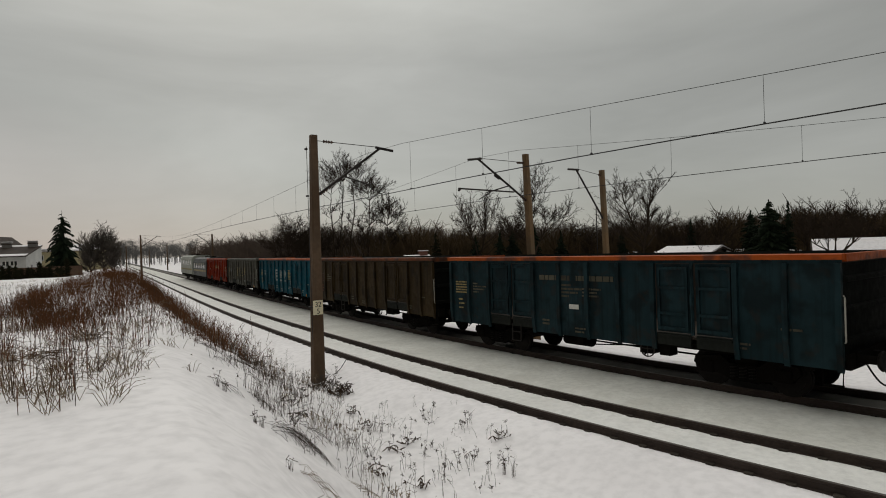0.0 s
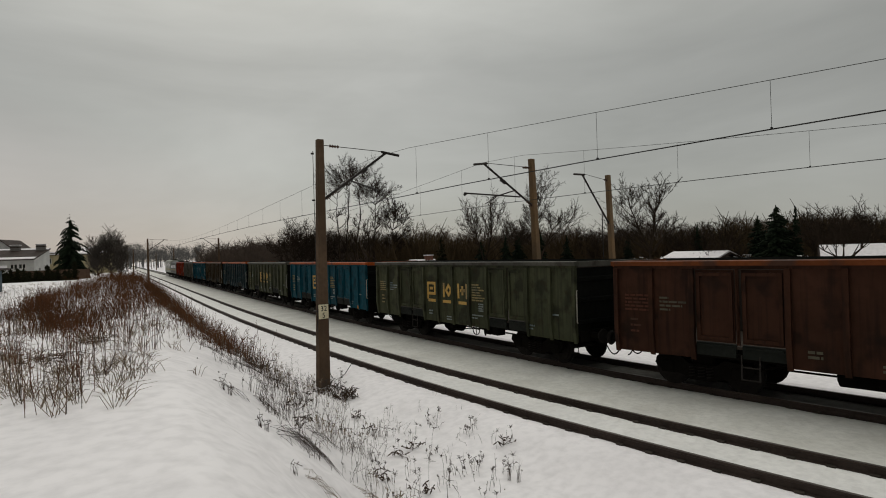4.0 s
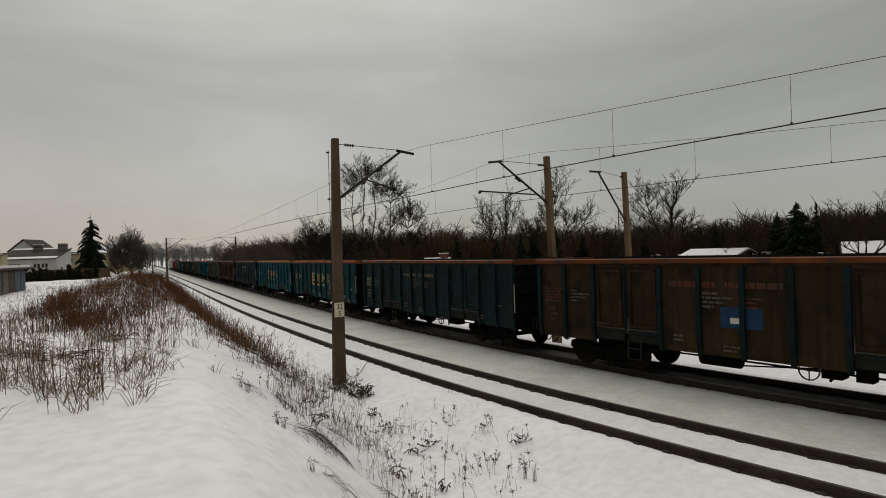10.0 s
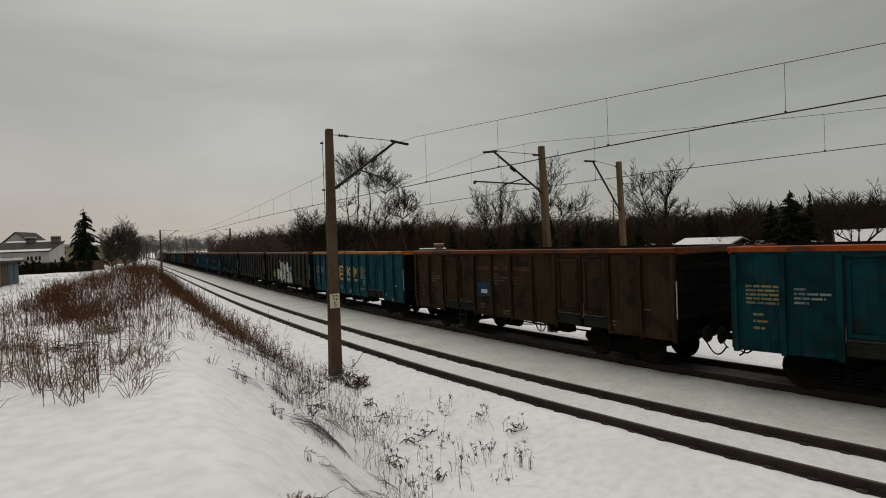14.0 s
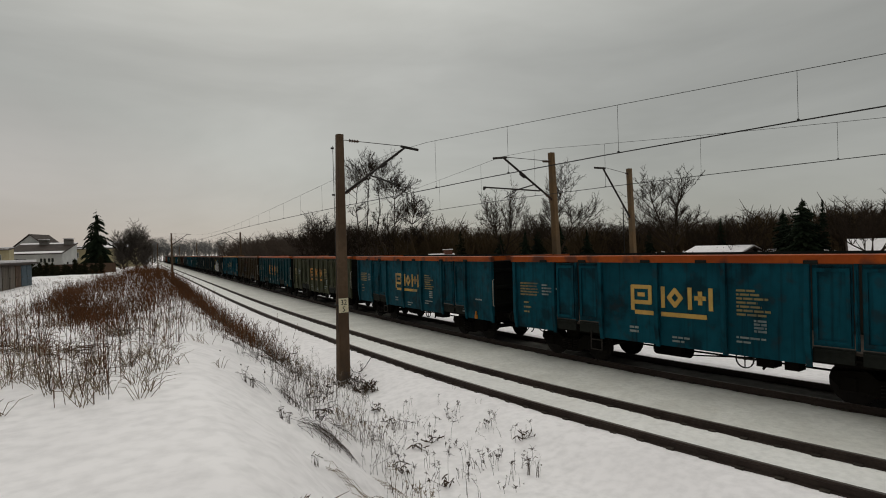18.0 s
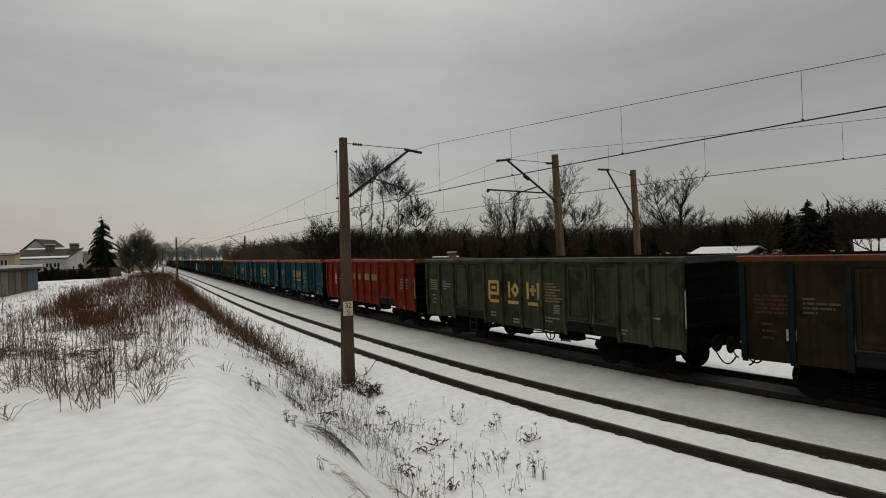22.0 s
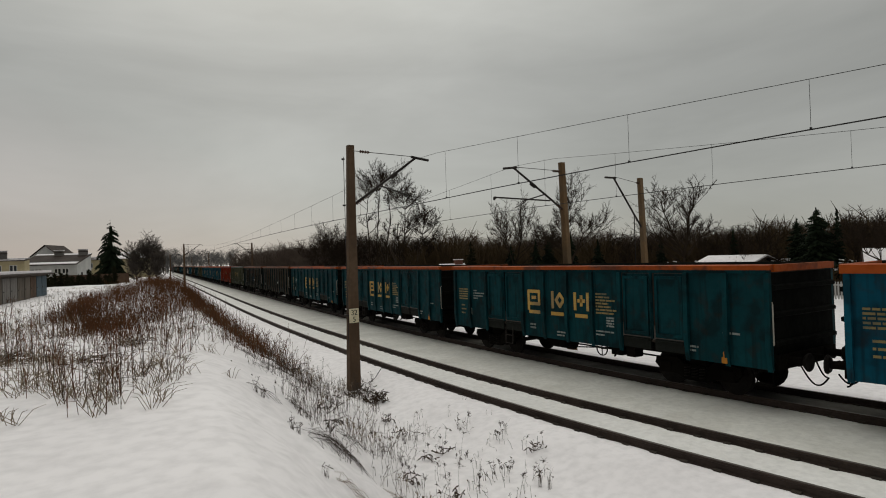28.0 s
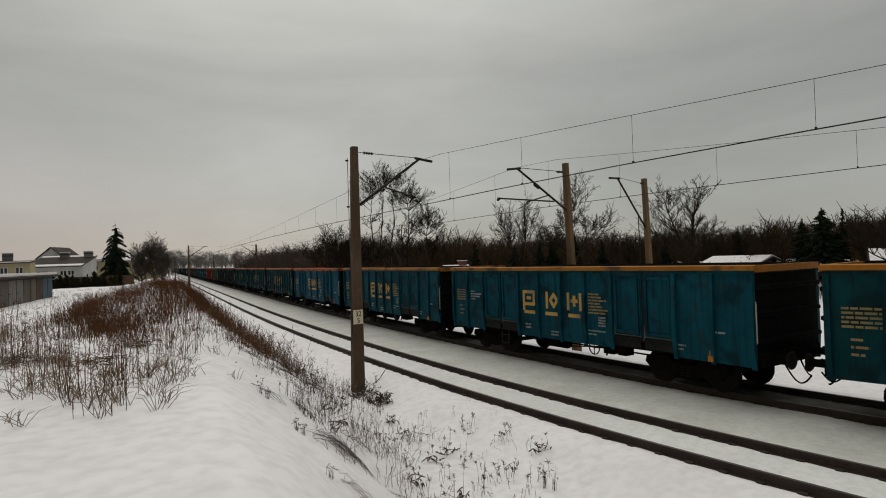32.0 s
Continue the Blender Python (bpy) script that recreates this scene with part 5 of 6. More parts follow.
for a, d, top, rad in ((8.9, 138, 8.8, 2.3), (9.9, 138, 10.2, 2.4), (10.6, 135, 7.4, 1.7)):
    round_tree("bare_tree", a, d, 0.6, top, rad, 0.6, 1500, "leafless dense rounded tree beside the spruce", r=0.16, tip=0.026, mat="bark_grey")


def off_line(x, y):
    """Whether a place lies well clear of the far track."""
    return x - X1 - bend(y) > SPACING + GAUGE + 6.5


def wood_tree(g, p):
    x, y, z, h = p
    base = Vector((x, y, z))
    r = 0.05 + h * 0.009
    top = base + Vector((RND.gauss(0, 0.3), RND.gauss(0, 0.3), h * 0.55))
    g.tube(base, top, r, r * 0.6, 4, False)
    for _ in range(7):
        a = base.lerp(top, RND.uniform(0.35, 1.0))
        d = Vector((RND.gauss(0, 0.5), RND.gauss(0, 0.5), RND.uniform(0.6, 1.3)))
        b = a + d * h * 0.2
        g.tube(a, b, r * 0.45, r * 0.3, 3, False)
        for _ in range(5):
            c = b + Vector((RND.gauss(0, 0.6), RND.gauss(0, 0.6), RND.uniform(0.2, 1.1))) * h * 0.13
            g.tube(b, c, r * 0.3, r * 0.16, 3, False)
            for _ in range(6):
                e = c + Vector((RND.gauss(0, 0.7), RND.gauss(0, 0.7), RND.uniform(0.1, 1.0))) * h * 0.085
                g.tube(c, e, r * 0.13, r * 0.06, 3, False)


def thicket(g, p):
    """A dense stool of twigs."""
    x, y, z, h = p
    for _ in range(9):
        b = Vector((x + RND.gauss(0, 0.5), y + RND.gauss(0, 0.5), z - 0.2))
        c = b + Vector((RND.gauss(0, 0.25), RND.gauss(0, 0.25), 1.0)) * h * RND.uniform(0.5, 1.0)
        g.tube(b, c, 0.07 + 0.018 * h, 0.03, 3, False)
        for _ in range(3):
            e = b.lerp(c, RND.uniform(0.4, 1.0))
            g.tube(e, e + Vector((RND.gauss(0, 0.4), RND.gauss(0, 0.4), 0.7)) * h * 0.3, 0.05, 0.02, 3, False)


spots = []
for _ in range(860):
    a = RND.uniform(15.5, 84)
    if a < 22:
        d, h = RND.uniform(130, 175), RND.uniform(5.5, 9.0)
    elif a < 40:
        d, h = RND.uniform(92, 135), RND.uniform(6.2, 9.8)
    else:
        d, h = RND.uniform(84, 120), RND.uniform(5.6, 8.8)
    h *= 1 + 0.22 * noise.noise(Vector((a * 0.4, 0, 2.0)))
    if not off_line(*polar(a, d)):
        continue
    spots.append((*polar(a, d), -0.5, h))
strew("far_woods", "dense leafless brown woodland beyond the railway, coloured paler for haze", "woods", "woods_hazed", spots, wood_tree)
spots, hazy = [], []
for _ in range(4600):
    a = RND.uniform(15, 84)
    near = 125 - 51 * clamp((a - 15) / 20)
    h = RND.uniform(2.8, 5.4) * (1 + 0.22 * ease((a - 58) / 8)) if a > 44 else RND.uniform(3.4, 6.0)
    if a < 24:
        h = RND.uniform(3.0, 7.6) * (1 - 0.45 * clamp((18 - a) / 3))
    h *= 1.0 + 0.45 * noise.noise(Vector((a * 0.55, 0.0, 5.0))) + 0.25 * noise.noise(Vector((a * 2.1, 3.0, 5.0)))
    x, y = polar(a, near + RND.uniform(0, 30))
    if off_line(x, y):
        # towards the line's far end the thicket takes the haze-paled colour
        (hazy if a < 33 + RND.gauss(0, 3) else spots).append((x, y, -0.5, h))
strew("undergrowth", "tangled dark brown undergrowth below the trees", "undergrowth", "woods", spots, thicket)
strew("far_thicket", "dull brown leafless thicket along the line's curve, coloured paler for haze", "undergrowth", "woods_hazed", hazy, thicket)
spots = []
for _ in range(260):
    a = RND.uniform(41, 76)
    spots.append((*polar(a, RND.uniform(56, 66)), -0.4, RND.uniform(2.0, 3.1)))
strew("garden_bushes", "low dark garden bushes behind the far track", "bushes", "woods", spots, thicket)


def snow_pad(g, p):
    """A small pad of snow caught in the top of a bush."""
    x, y, z, h = p
    for _ in range(RND.choice((0, 2, 5, 7))):
        r = RND.uniform(0.04, 0.13)
        c = Vector((x + RND.gauss(0, 0.5), y + RND.gauss(0, 0.5), z + h * RND.uniform(0.7, 0.98)))
        e = Vector((RND.gauss(0, 0.12), RND.gauss(0, 0.12), 0.03))
        g.tube(c - e, c + e, r * 0.5, r * 0.35, 5)


strew("snow_pads", "small pads of snow caught in the garden bushes", "snow", "snow", spots, snow_pad)
spots = []
for _ in range(150):
    a = RND.uniform(8, 17)
    x, y = polar(a, RND.uniform(300, 520))
    spots.append((x, y, -0.5, RND.uniform(8, 16)))
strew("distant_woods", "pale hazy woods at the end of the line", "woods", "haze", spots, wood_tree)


def stem(g, p, h, r, lean, heads, k=3):
    b = Vector(p)
    d = Vector((RND.gauss(0, lean), RND.gauss(0, lean), 1)).normalized()
    m = b + d * h * 0.55
    e = m + (d + Vector((RND.gauss(0, lean), RND.gauss(0, lean), 0))) * h * 0.45
    g.tube(b - Vector((0, 0, 0.06)), m, r, r * 0.75, k, False)
    g.tube(m, e, r * 0.75, r * 0.4, k, False)
    for _ in range(heads):
        a = m.lerp(e, RND.uniform(0.1, 1.0))
        q = a + Vector((RND.gauss(0, 0.5), RND.gauss(0, 0.5), RND.uniform(0.1, 0.8))) * h * 0.13
        g.tube(a, q, r * 0.7, r * 0.9, 3)
    return e


def tall_weed(g, p):
    x, y, h = p
    stem(g, (x, y, ground_z(x, y)), h, 0.0046, RND.choice((0.10, 0.16, 0.4)), RND.choice((0, 1, 3, 5)))


def plume_weed(g, p):
    """A stalk with a dried feathery head."""
    x, y, h = p
    lean = 0.16
    b = Vector((x, y, ground_z(x, y) - 0.05))
    d = Vector((RND.gauss(0, lean), RND.gauss(0, lean), 1)).normalized()
    m = b + d * h * 0.6
    e = m + (d + Vector((RND.gauss(0, lean), RND.gauss(0, lean), -0.1))) * h * 0.4
    g.tube(b, m, 0.0042, 0.0034, 3, False)
    g.tube(m, e, 0.0034, 0.002, 3, False)
    for i in range(RND.choice((3, 6, 9, 12))):
        a = m.lerp(e, RND.uniform(0.25, 1.0))
        q = a + Vector((RND.gauss(0, 0.022), RND.gauss(0, 0.022), RND.uniform(0.0, 0.045)))
        g.tube(a, q, 0.004, 0.0065, 3)


def clusters(spots, spread):
    """Turns single places into bunches."""
    out = []
    for x, y, h in spots:
        for _ in range(RND.choice((1, 2, 4, 6))):
            out.append((x + RND.gauss(0, spread), y + RND.gauss(0, spread), h * RND.uniform(0.6, 1.15)))
    return out


def grass_tuft(g, p):
    x, y, h = p
    z = ground_z(x, y)
    for _ in range(7):
        b = Vector((x + RND.gauss(0, 0.05), y + RND.gauss(0, 0.05), z - 0.03))
        d = Vector((RND.gauss(0, 0.5), RND.gauss(0, 0.5), 1))
        m = b + d * h * 0.5
        g.tube(b, m, 0.005, 0.004, 3, False)
        g.tube(m, m + Vector((d.x * 0.8, d.y * 0.8, 0.15)) * h * 0.5, 0.004, 0.002, 3, False)


# tall dry stalks on the bank
spots = []
while len(spots) < 450:
    y = RND.uniform(7.4, 24)
    a = RND.uniform(-4, 14)
    x = y * math.tan(radians(a))
    edge = float(np.interp(x, (-0.6, 0.03, 0.39, 0.56, 0.9, 1.22, 1.75, 2.35, 3.0, 4.0), (10.4, 9.7, 9.3, 8.4, 7.8, 8.2, 9.4, 10.0, 12.6, 16.0)))
    thin = 0.35 + 0.4 * clamp((x - 1.2) / 1.2) + 0.25 * clamp((y - 14) / 5)
    if y < edge or noise.noise(Vector((x * 1.3, y * 0.6, 7.0))) < -0.25 + 0.3 * thin or RND.random() < thin * 0.7:
        continue
    for _ in range(RND.choice((1, 1, 2, 3))):
        spots.append((x + RND.gauss(0, 0.06), y + RND.gauss(0, 0.06), RND.uniform(0.5, 1.1)))


def stalk(g, p):
    x, y, h = p
    stem(g, (x, y, ground_z(x, y)), h, 0.0045, RND.choice((0.05, 0.08, 0.12, 0.25)), RND.choice((0, 1, 2, 4)))


def bent_stalk(g, p):
    """A stalk broken over, its top lying towards the ground."""
    x, y, h = p
    z = ground_z(x, y)
    a = RND.uniform(2.4, 6.6)
    k = Vector((x, y, z)) + Vector((math.cos(a) * 0.15, math.sin(a) * 0.15, RND.uniform(0.15, 0.4)))
    e = k + Vector((math.cos(a), math.sin(a), RND.uniform(-0.5, 0.1))) * h * 0.6
    e.z = max(e.z, ground_z(e.x, e.y) + 0.01)
    g.tube((x, y, z - 0.05), k, 0.0045, 0.004, 3, False)
    g.tube(k, e, 0.004, 0.002, 3, False)


strew("dry_stalks", "tall dry red-brown stalks standing in the snow of the bank", "weeds", "weed_red", spots[::2], stalk)
strew("dark_stalks", "tall dry dark brown stalks standing in the snow", "weeds", "weed_brown", spots[1::2], stalk)
strew("broken_stalks", "broken dry stalks leaning over the snow of the bank", "weeds", "weed_brown", [q for q in spots if 8.4 < q[1] < 15][:26], bent_stalk)
tufts = [(x + RND.gauss(0, 0.3), y + RND.gauss(0, 0.3), RND.uniform(0.25, 0.5)) for x, y, h in spots[:260]]
strew("dry_grass", "short tufts of dry grass between the stalks", "grass", "weed_tan", tufts, grass_tuft)


def tangle(g, p):
    """A matted nest of fallen stems."""
    x, y, h = p
    for _ in range(70):
        b = Vector((x + RND.gauss(0, 0.22), y + RND.gauss(0, 0.16), 0))
        b.z = ground_z(b.x, b.y) + RND.uniform(0.0, 0.14)
        a = RND.random() * math.tau
        g.tube(b, b + Vector((math.cos(a), math.sin(a), RND.gauss(0, 0.25))) * h, 0.006, 0.004, 3, False)


strew("matted_stems", "dark matted nests of fallen stems among the stalks", "weeds", "weed_brown",
      [(polar(a, d)[0], polar(a, d)[1], 0.25) for a, d in ((0.4, 13.6), (5.4, 12.6), (8.6, 14.6))], tangle)
# dense brush farther along the bank
spots = []
while len(spots) < 900:
    a = RND.uniform(3.6, 14.2)
    near = float(np.interp(a, (2.6, 4.2, 6.0, 8.2, 9.5, 12.6, 14.2), (21.0, 20.5, 17.0, 15.0, 16.5, 24.5, 29.0)))
    far = float(np.interp(a, (2.6, 4.2, 6.0, 8.2, 9.5), (23.5, 32.0, 40.0, 52.0, 88.0)))
    x, y = polar(a, near + (far - near) * RND.random() ** 1.1)
    if x - X1 - bend(y) > crest_u(y) + 0.2 or noise.noise(Vector((x * 0.9, y * 0.4, 3.0))) < 0.06 - 0.25 * clamp((a - 8) / 3):
        continue
    spots.append((x, y, RND.uniform(0.3, 0.62) * (1 + 0.7 * clamp((y - 28) / 25))))


def brush_clump(g, p):
    x, y, h = p
    z = ground_z(x, y, False)
    for _ in range(9):
        b = (x + RND.gauss(0, 0.4), y + RND.gauss(0, 0.4), z)
        stem(g, b, h * RND.uniform(0.4, 1.1), 0.007, 0.3, 2)


strew("brush", "dense dry red-brown brush along the bank", "brush", "brush", spots, brush_clump)


def slope_point(y, k):
    u = crest_u(y) + (foot_u(y) - crest_u(y)) * k
    return X1 + u + bend(y)


spots = []
while len(spots) < 900:
    y = 6.0 + 42 * RND.random() ** 1.5
    k = RND.gauss(0.56, 0.28)
    if not 0.10 < k < 1.2 or (y < 9.5 and RND.random() < 0.7) or k < 0.52 - 0.05 * (y - 6) or noise.noise(Vector((y * 0.8, k * 4, 1.0))) < -0.02:
        continue
    spots.append((slope_point(y, k), y, RND.uniform(0.12, 0.5) * (1 + 0.4 * clamp((y - 9) / 8))))


def wild_weed(g, p):
    x, y, h = p
    stem(g, (x, y, ground_z(x, y)), h, RND.uniform(0.0028, 0.0046), RND.choice((0.10, 0.2, 0.4, 0.7)), RND.choice((0, 0, 1, 3, 6)))


strew("slope_weeds", "dry grey-brown weeds on the snowy slope", "weeds", "weed_grey", clusters(spots[::2], 0.13), wild_weed)
strew("brown_weeds", "dry dark brown weeds on the snowy slope", "weeds", "weed_brown", clusters(spots[1::2], 0.13), wild_weed)
spots = []
while len(spots) < 150:
    y = 7 + 30 * RND.random() ** 1.4
    k = RND.gauss(0.8, 0.25)
    if k < 0.75 - 0.04 * (y - 7) or k > 1.25 or (y < 10 and RND.random() < 0.75):
        continue
    spots.append((slope_point(y, k), y, RND.uniform(0.25, 0.6)))
strew("plume_weeds", "dry tan weeds with feathery heads on the slope", "weeds", "weed_tan", clusters(spots, 0.12), plume_weed)


def flat_grass(g, p):
    """A lying wisp of long grass, combed down the slope."""
    x, y, h = p
    for _ in range(9):
        b = Vector((x + RND.gauss(0, 0.07), y + RND.gauss(0, 0.09), 0))
        b.z = ground_z(b.x, b.y) + 0.01
        a = RND.gauss(-0.5, 0.5)
        q = b
        for i in range(3):
            n = q + Vector((math.cos(a), math.sin(a), 0)) * h / 3
            n.z = ground_z(n.x, n.y) + (0.09, 0.07, 0.015)[i] * RND.uniform(0.4, 1.2)
            g.tube(q, n, 0.0034 - 0.0007 * i, 0.0027 - 0.0007 * i, 3, False)
            q = n
            a += RND.gauss(0, 0.15)


spots = []
while len(spots) < 44:
    y = 8.5 + 24 * RND.random() ** 1.3
    k = RND.gauss(0.38, 0.2)
    if not 0.1 < k < 1.0 or noise.noise(Vector((y * 1.3, k * 5, 9.0))) < 0.12:
        continue
    spots.append((slope_point(y, k), y, RND.uniform(0.22, 0.5)))
strew("flattened_grass", "dark dry grass lying combed down the snowy slope", "grass", "weed_grey", spots, flat_grass)
spots = []
for _ in range(520):
    y = 15 + 50 * RND.random()
    spots.append((slope_point(y, RND.uniform(0.05, 0.55)), y, RND.uniform(0.3, 0.65)))
strew("crest_brush", "dark dry brush along the edge of the bank", "brush", "brush", spots, brush_clump)
spots = [(2.02 + RND.gauss(0, 0.09), 4.3 + RND.gauss(0, 0.09), RND.uniform(0.12, 0.24)) for _ in range(26)]
strew("rust_tuft", "rust-brown grass tuft at the edge of the bank", "grass", "weed_red", spots, grass_tuft)
# tufts that show through the rough snow of the field
spots = []
for _ in range(260):
    x, y = polar(RND.uniform(-1.0, 9.0), RND.uniform(17, 62))
    spots.append((x, y, RND.uniform(0.15, 0.4)))
strew("field_tufts", "small dry tufts showing through the rough snow of the field", "grass", "weed_tan", spots[::2], grass_tuft)
strew("field_weeds", "small dark weeds scattered over the rough snow of the field", "weeds", "weed_brown", clusters(spots[1::2], 0.3), wild_weed)
# sparse weeds on the flat below the slope
spots = []
for _ in range(60):
    y = RND.uniform(6.8, 12.5)
    spots.append((slope_point(y, 0.95 + 1.0 * RND.random() ** 1.3), y, RND.uniform(0.10, 0.42)))
strew("sparse_weeds", "scattered dry weeds poking out of the snow", "weeds", "weed_grey", clusters(spots[::3], 0.10), plume_weed)
strew("thin_weeds", "thin dry stems poking out of the snow", "weeds", "weed_brown", clusters(spots[1::3] + spots[2::3], 0.14), wild_weed)
spots = [(8.2 + RND.gauss(0, 0.28), 16.0 + RND.gauss(0, 0.3), RND.uniform(0.25, 0.55)) for _ in range(80)]
strew("pole_weeds", "dark weeds around the foot of the pole", "weeds", "weed_grey", spots, tall_weed)


def dead_leaves(g, p):
    """A bunch of curled dark leaves on short stems."""
    x, y, h = p
    z = ground_z(x, y)
    for _ in range(7):
        b = Vector((x, y, z))
        e = b + Vector((RND.gauss(0, 0.12), RND.gauss(0, 0.12), RND.uniform(0.3, 1.0) * h))
        g.tube(b, e, 0.005, 0.004, 3, False)
        for _ in range(3):
            q = e + Vector((RND.gauss(0, 0.035), RND.gauss(0, 0.035), RND.gauss(-0.01, 0.03)))
            g.tube(e, q, 0.005, 0.013, 4)
            g.tube(q, q + (q - e) * 0.7, 0.013, 0.003, 4)


spots = [(8.45 + RND.gauss(0, 0.2), 15.75 + RND.gauss(0, 0.2), RND.uniform(0.15, 0.34)) for _ in range(7)]
spots += [(x, y, 0.22) for x, y in ((7.3, 11.6),)]
spots += [(slope_point(y, k), y, 0.3) for y, k in ((11.5, 0.62), (13.0, 0.75), (9.6, 0.55), (14.5, 0.5), (17.0, 0.6), (20.0, 0.55))]
strew("dead_leaves", "dark curled dead leaves on short stems in the snow", "weeds", "weed_grey", spots, dead_leaves)


def grass_fan(g, p):
    """A fan of long thin stems from one root, some with a small head."""
    x, y, h = p
    z = ground_z(x, y)
    for _ in range(11):
        a, o = RND.random() * math.tau, RND.uniform(0.05, 0.4)
        q = Vector((x + RND.gauss(0, 0.02), y + RND.gauss(0, 0.02), z - 0.02))
        top = h * RND.uniform(0.5, 1.1)
        for i in range(3):
            n = q + Vector((math.cos(a) * o * (0.3 + 0.5 * i), math.sin(a) * o * (0.3 + 0.5 * i), 1.0 - 0.25 * i * o * 2)) * top / 3
            g.tube(q, n, 0.0034 - 0.0008 * i, 0.0026 - 0.0008 * i, 3, False)
            q = n
        for _ in range(RND.choice((0, 0, 3))):
            g.tube(q, q + Vector((RND.gauss(0, 0.03), RND.gauss(0, 0.03), RND.gauss(0, 0.02))), 0.003, 0.006, 3)


def star_weed(g, p):
    """A stiff stem with a spray of narrow dry leaves at the top."""
    x, y, h = p
    e = stem(g, (x, y, ground_z(x, y)), h, 0.004, 0.10, 0)
    for _ in range(12):
        q = e - Vector((0, 0, RND.uniform(0, 0.12 * h)))
        g.tube(q, q + Vector((RND.gauss(0, 0.045), RND.gauss(0, 0.045), RND.gauss(0.01, 0.03))), 0.005, 0.0015, 3)


FAN_SPOTS = [(7.43, 7.35, 0.5), (7.5, 7.2, 0.42), (6.1, 9.79, 0.28), (6.16, 9.72, 0.24), (7.16, 11.12, 0.3), (7.3, 11.05, 0.26), (7.05, 11.2, 0.28), (3.12, 7.86, 0.24), (3.2, 7.8, 0.18),
             (3.25, 9.68, 0.26), (3.32, 9.6, 0.2), (2.98, 6.5, 0.16), (8.4, 15.2, 0.45), (8.7, 15.6, 0.5), (8.0, 15.0, 0.35), (9.2, 16.4, 0.45)]
strew("grass_fans", "fans of thin dry stems standing in the snow", "weeds", "weed_brown", FAN_SPOTS, grass_fan)
strew("star_weeds", "stiff dry weeds with sprays of narrow leaves", "weeds", "weed_grey",
      [(5.85, 7.92, 0.5), (5.95, 8.0, 0.42), (6.97, 8.07, 0.36), (6.44, 7.84, 0.3), (6.7, 8.3, 0.4), (6.2, 8.1, 0.55), (5.6, 8.3, 0.35), (7.8, 7.6, 0.3)], star_weed)
strew("leaf_clumps", "dark curled dead leaves clumped by the pole", "weeds", "weed_brown", [(8.23 + RND.gauss(0, 0.12), 14.5 + RND.gauss(0, 0.15), RND.uniform(0.2, 0.35)) for _ in range(9)]
      + [(6.78, 9.78, 0.13)], dead_leaves)
# loose groups of weeds on the flat between the slope and the rail
GROUPS = ((8.05, 12.2), (7.6, 12.7), (7.5, 10.9), (6.9, 9.0), (6.0, 7.95), (6.7, 8.0), (6.85, 7.2), (8.4, 8.45), (6.1, 7.3), (7.95, 13.9), (7.2, 9.9), (6.5, 10.4), (7.1, 7.6), (5.7, 8.8))
spots = [(x + RND.gauss(0, 0.16), y + RND.gauss(0, 0.16), RND.uniform(0.16, 0.48)) for x, y in GROUPS for _ in range(RND.choice((3, 5, 8)))]
strew("flat_weeds", "loose groups of dark dry weeds on the snow below the bank", "weeds", "weed_brown", spots[::2], tall_weed)
strew("leafy_weeds", "dark dry weeds with curled leaves on the snow below the bank", "weeds", "weed_grey", spots[1::4], star_weed)
strew("curled_leaves", "small dark curled leaves on the snow below the bank", "weeds", "weed_brown", [(x, y, 0.14) for x, y in GROUPS[1::3]], dead_leaves)
# long grass blades bent over the edge of the bank
spots = []
for _ in range(12):
    y = RND.uniform(4.4, 8.5)
    spots.append((slope_point(y, RND.uniform(0.35, 1.0)), y, RND.uniform(0.3, 0.6)))
strew("bent_blades", "thin dry blades of grass bent over the snow of the slope", "grass", "weed_tan", spots, flat_grass)
# stones and clods that show through the snow
spots = [(RND.uniform(3.5, 7.5), RND.uniform(7, 13)) for _ in range(22)]


def clod(g, p):
    x, y = p
    r = RND.uniform(0.008, 0.018)
    g.tube((x, y, ground_z(x, y) - 0.02), (x + r * 0.3, y, ground_z(x, y) + r), r * 1.3, r * 0.6, 6)


strew("clods", "small dark clods poking out of the snow", "clod", "weed_grey", spots, clod)


# ---- buildings ----


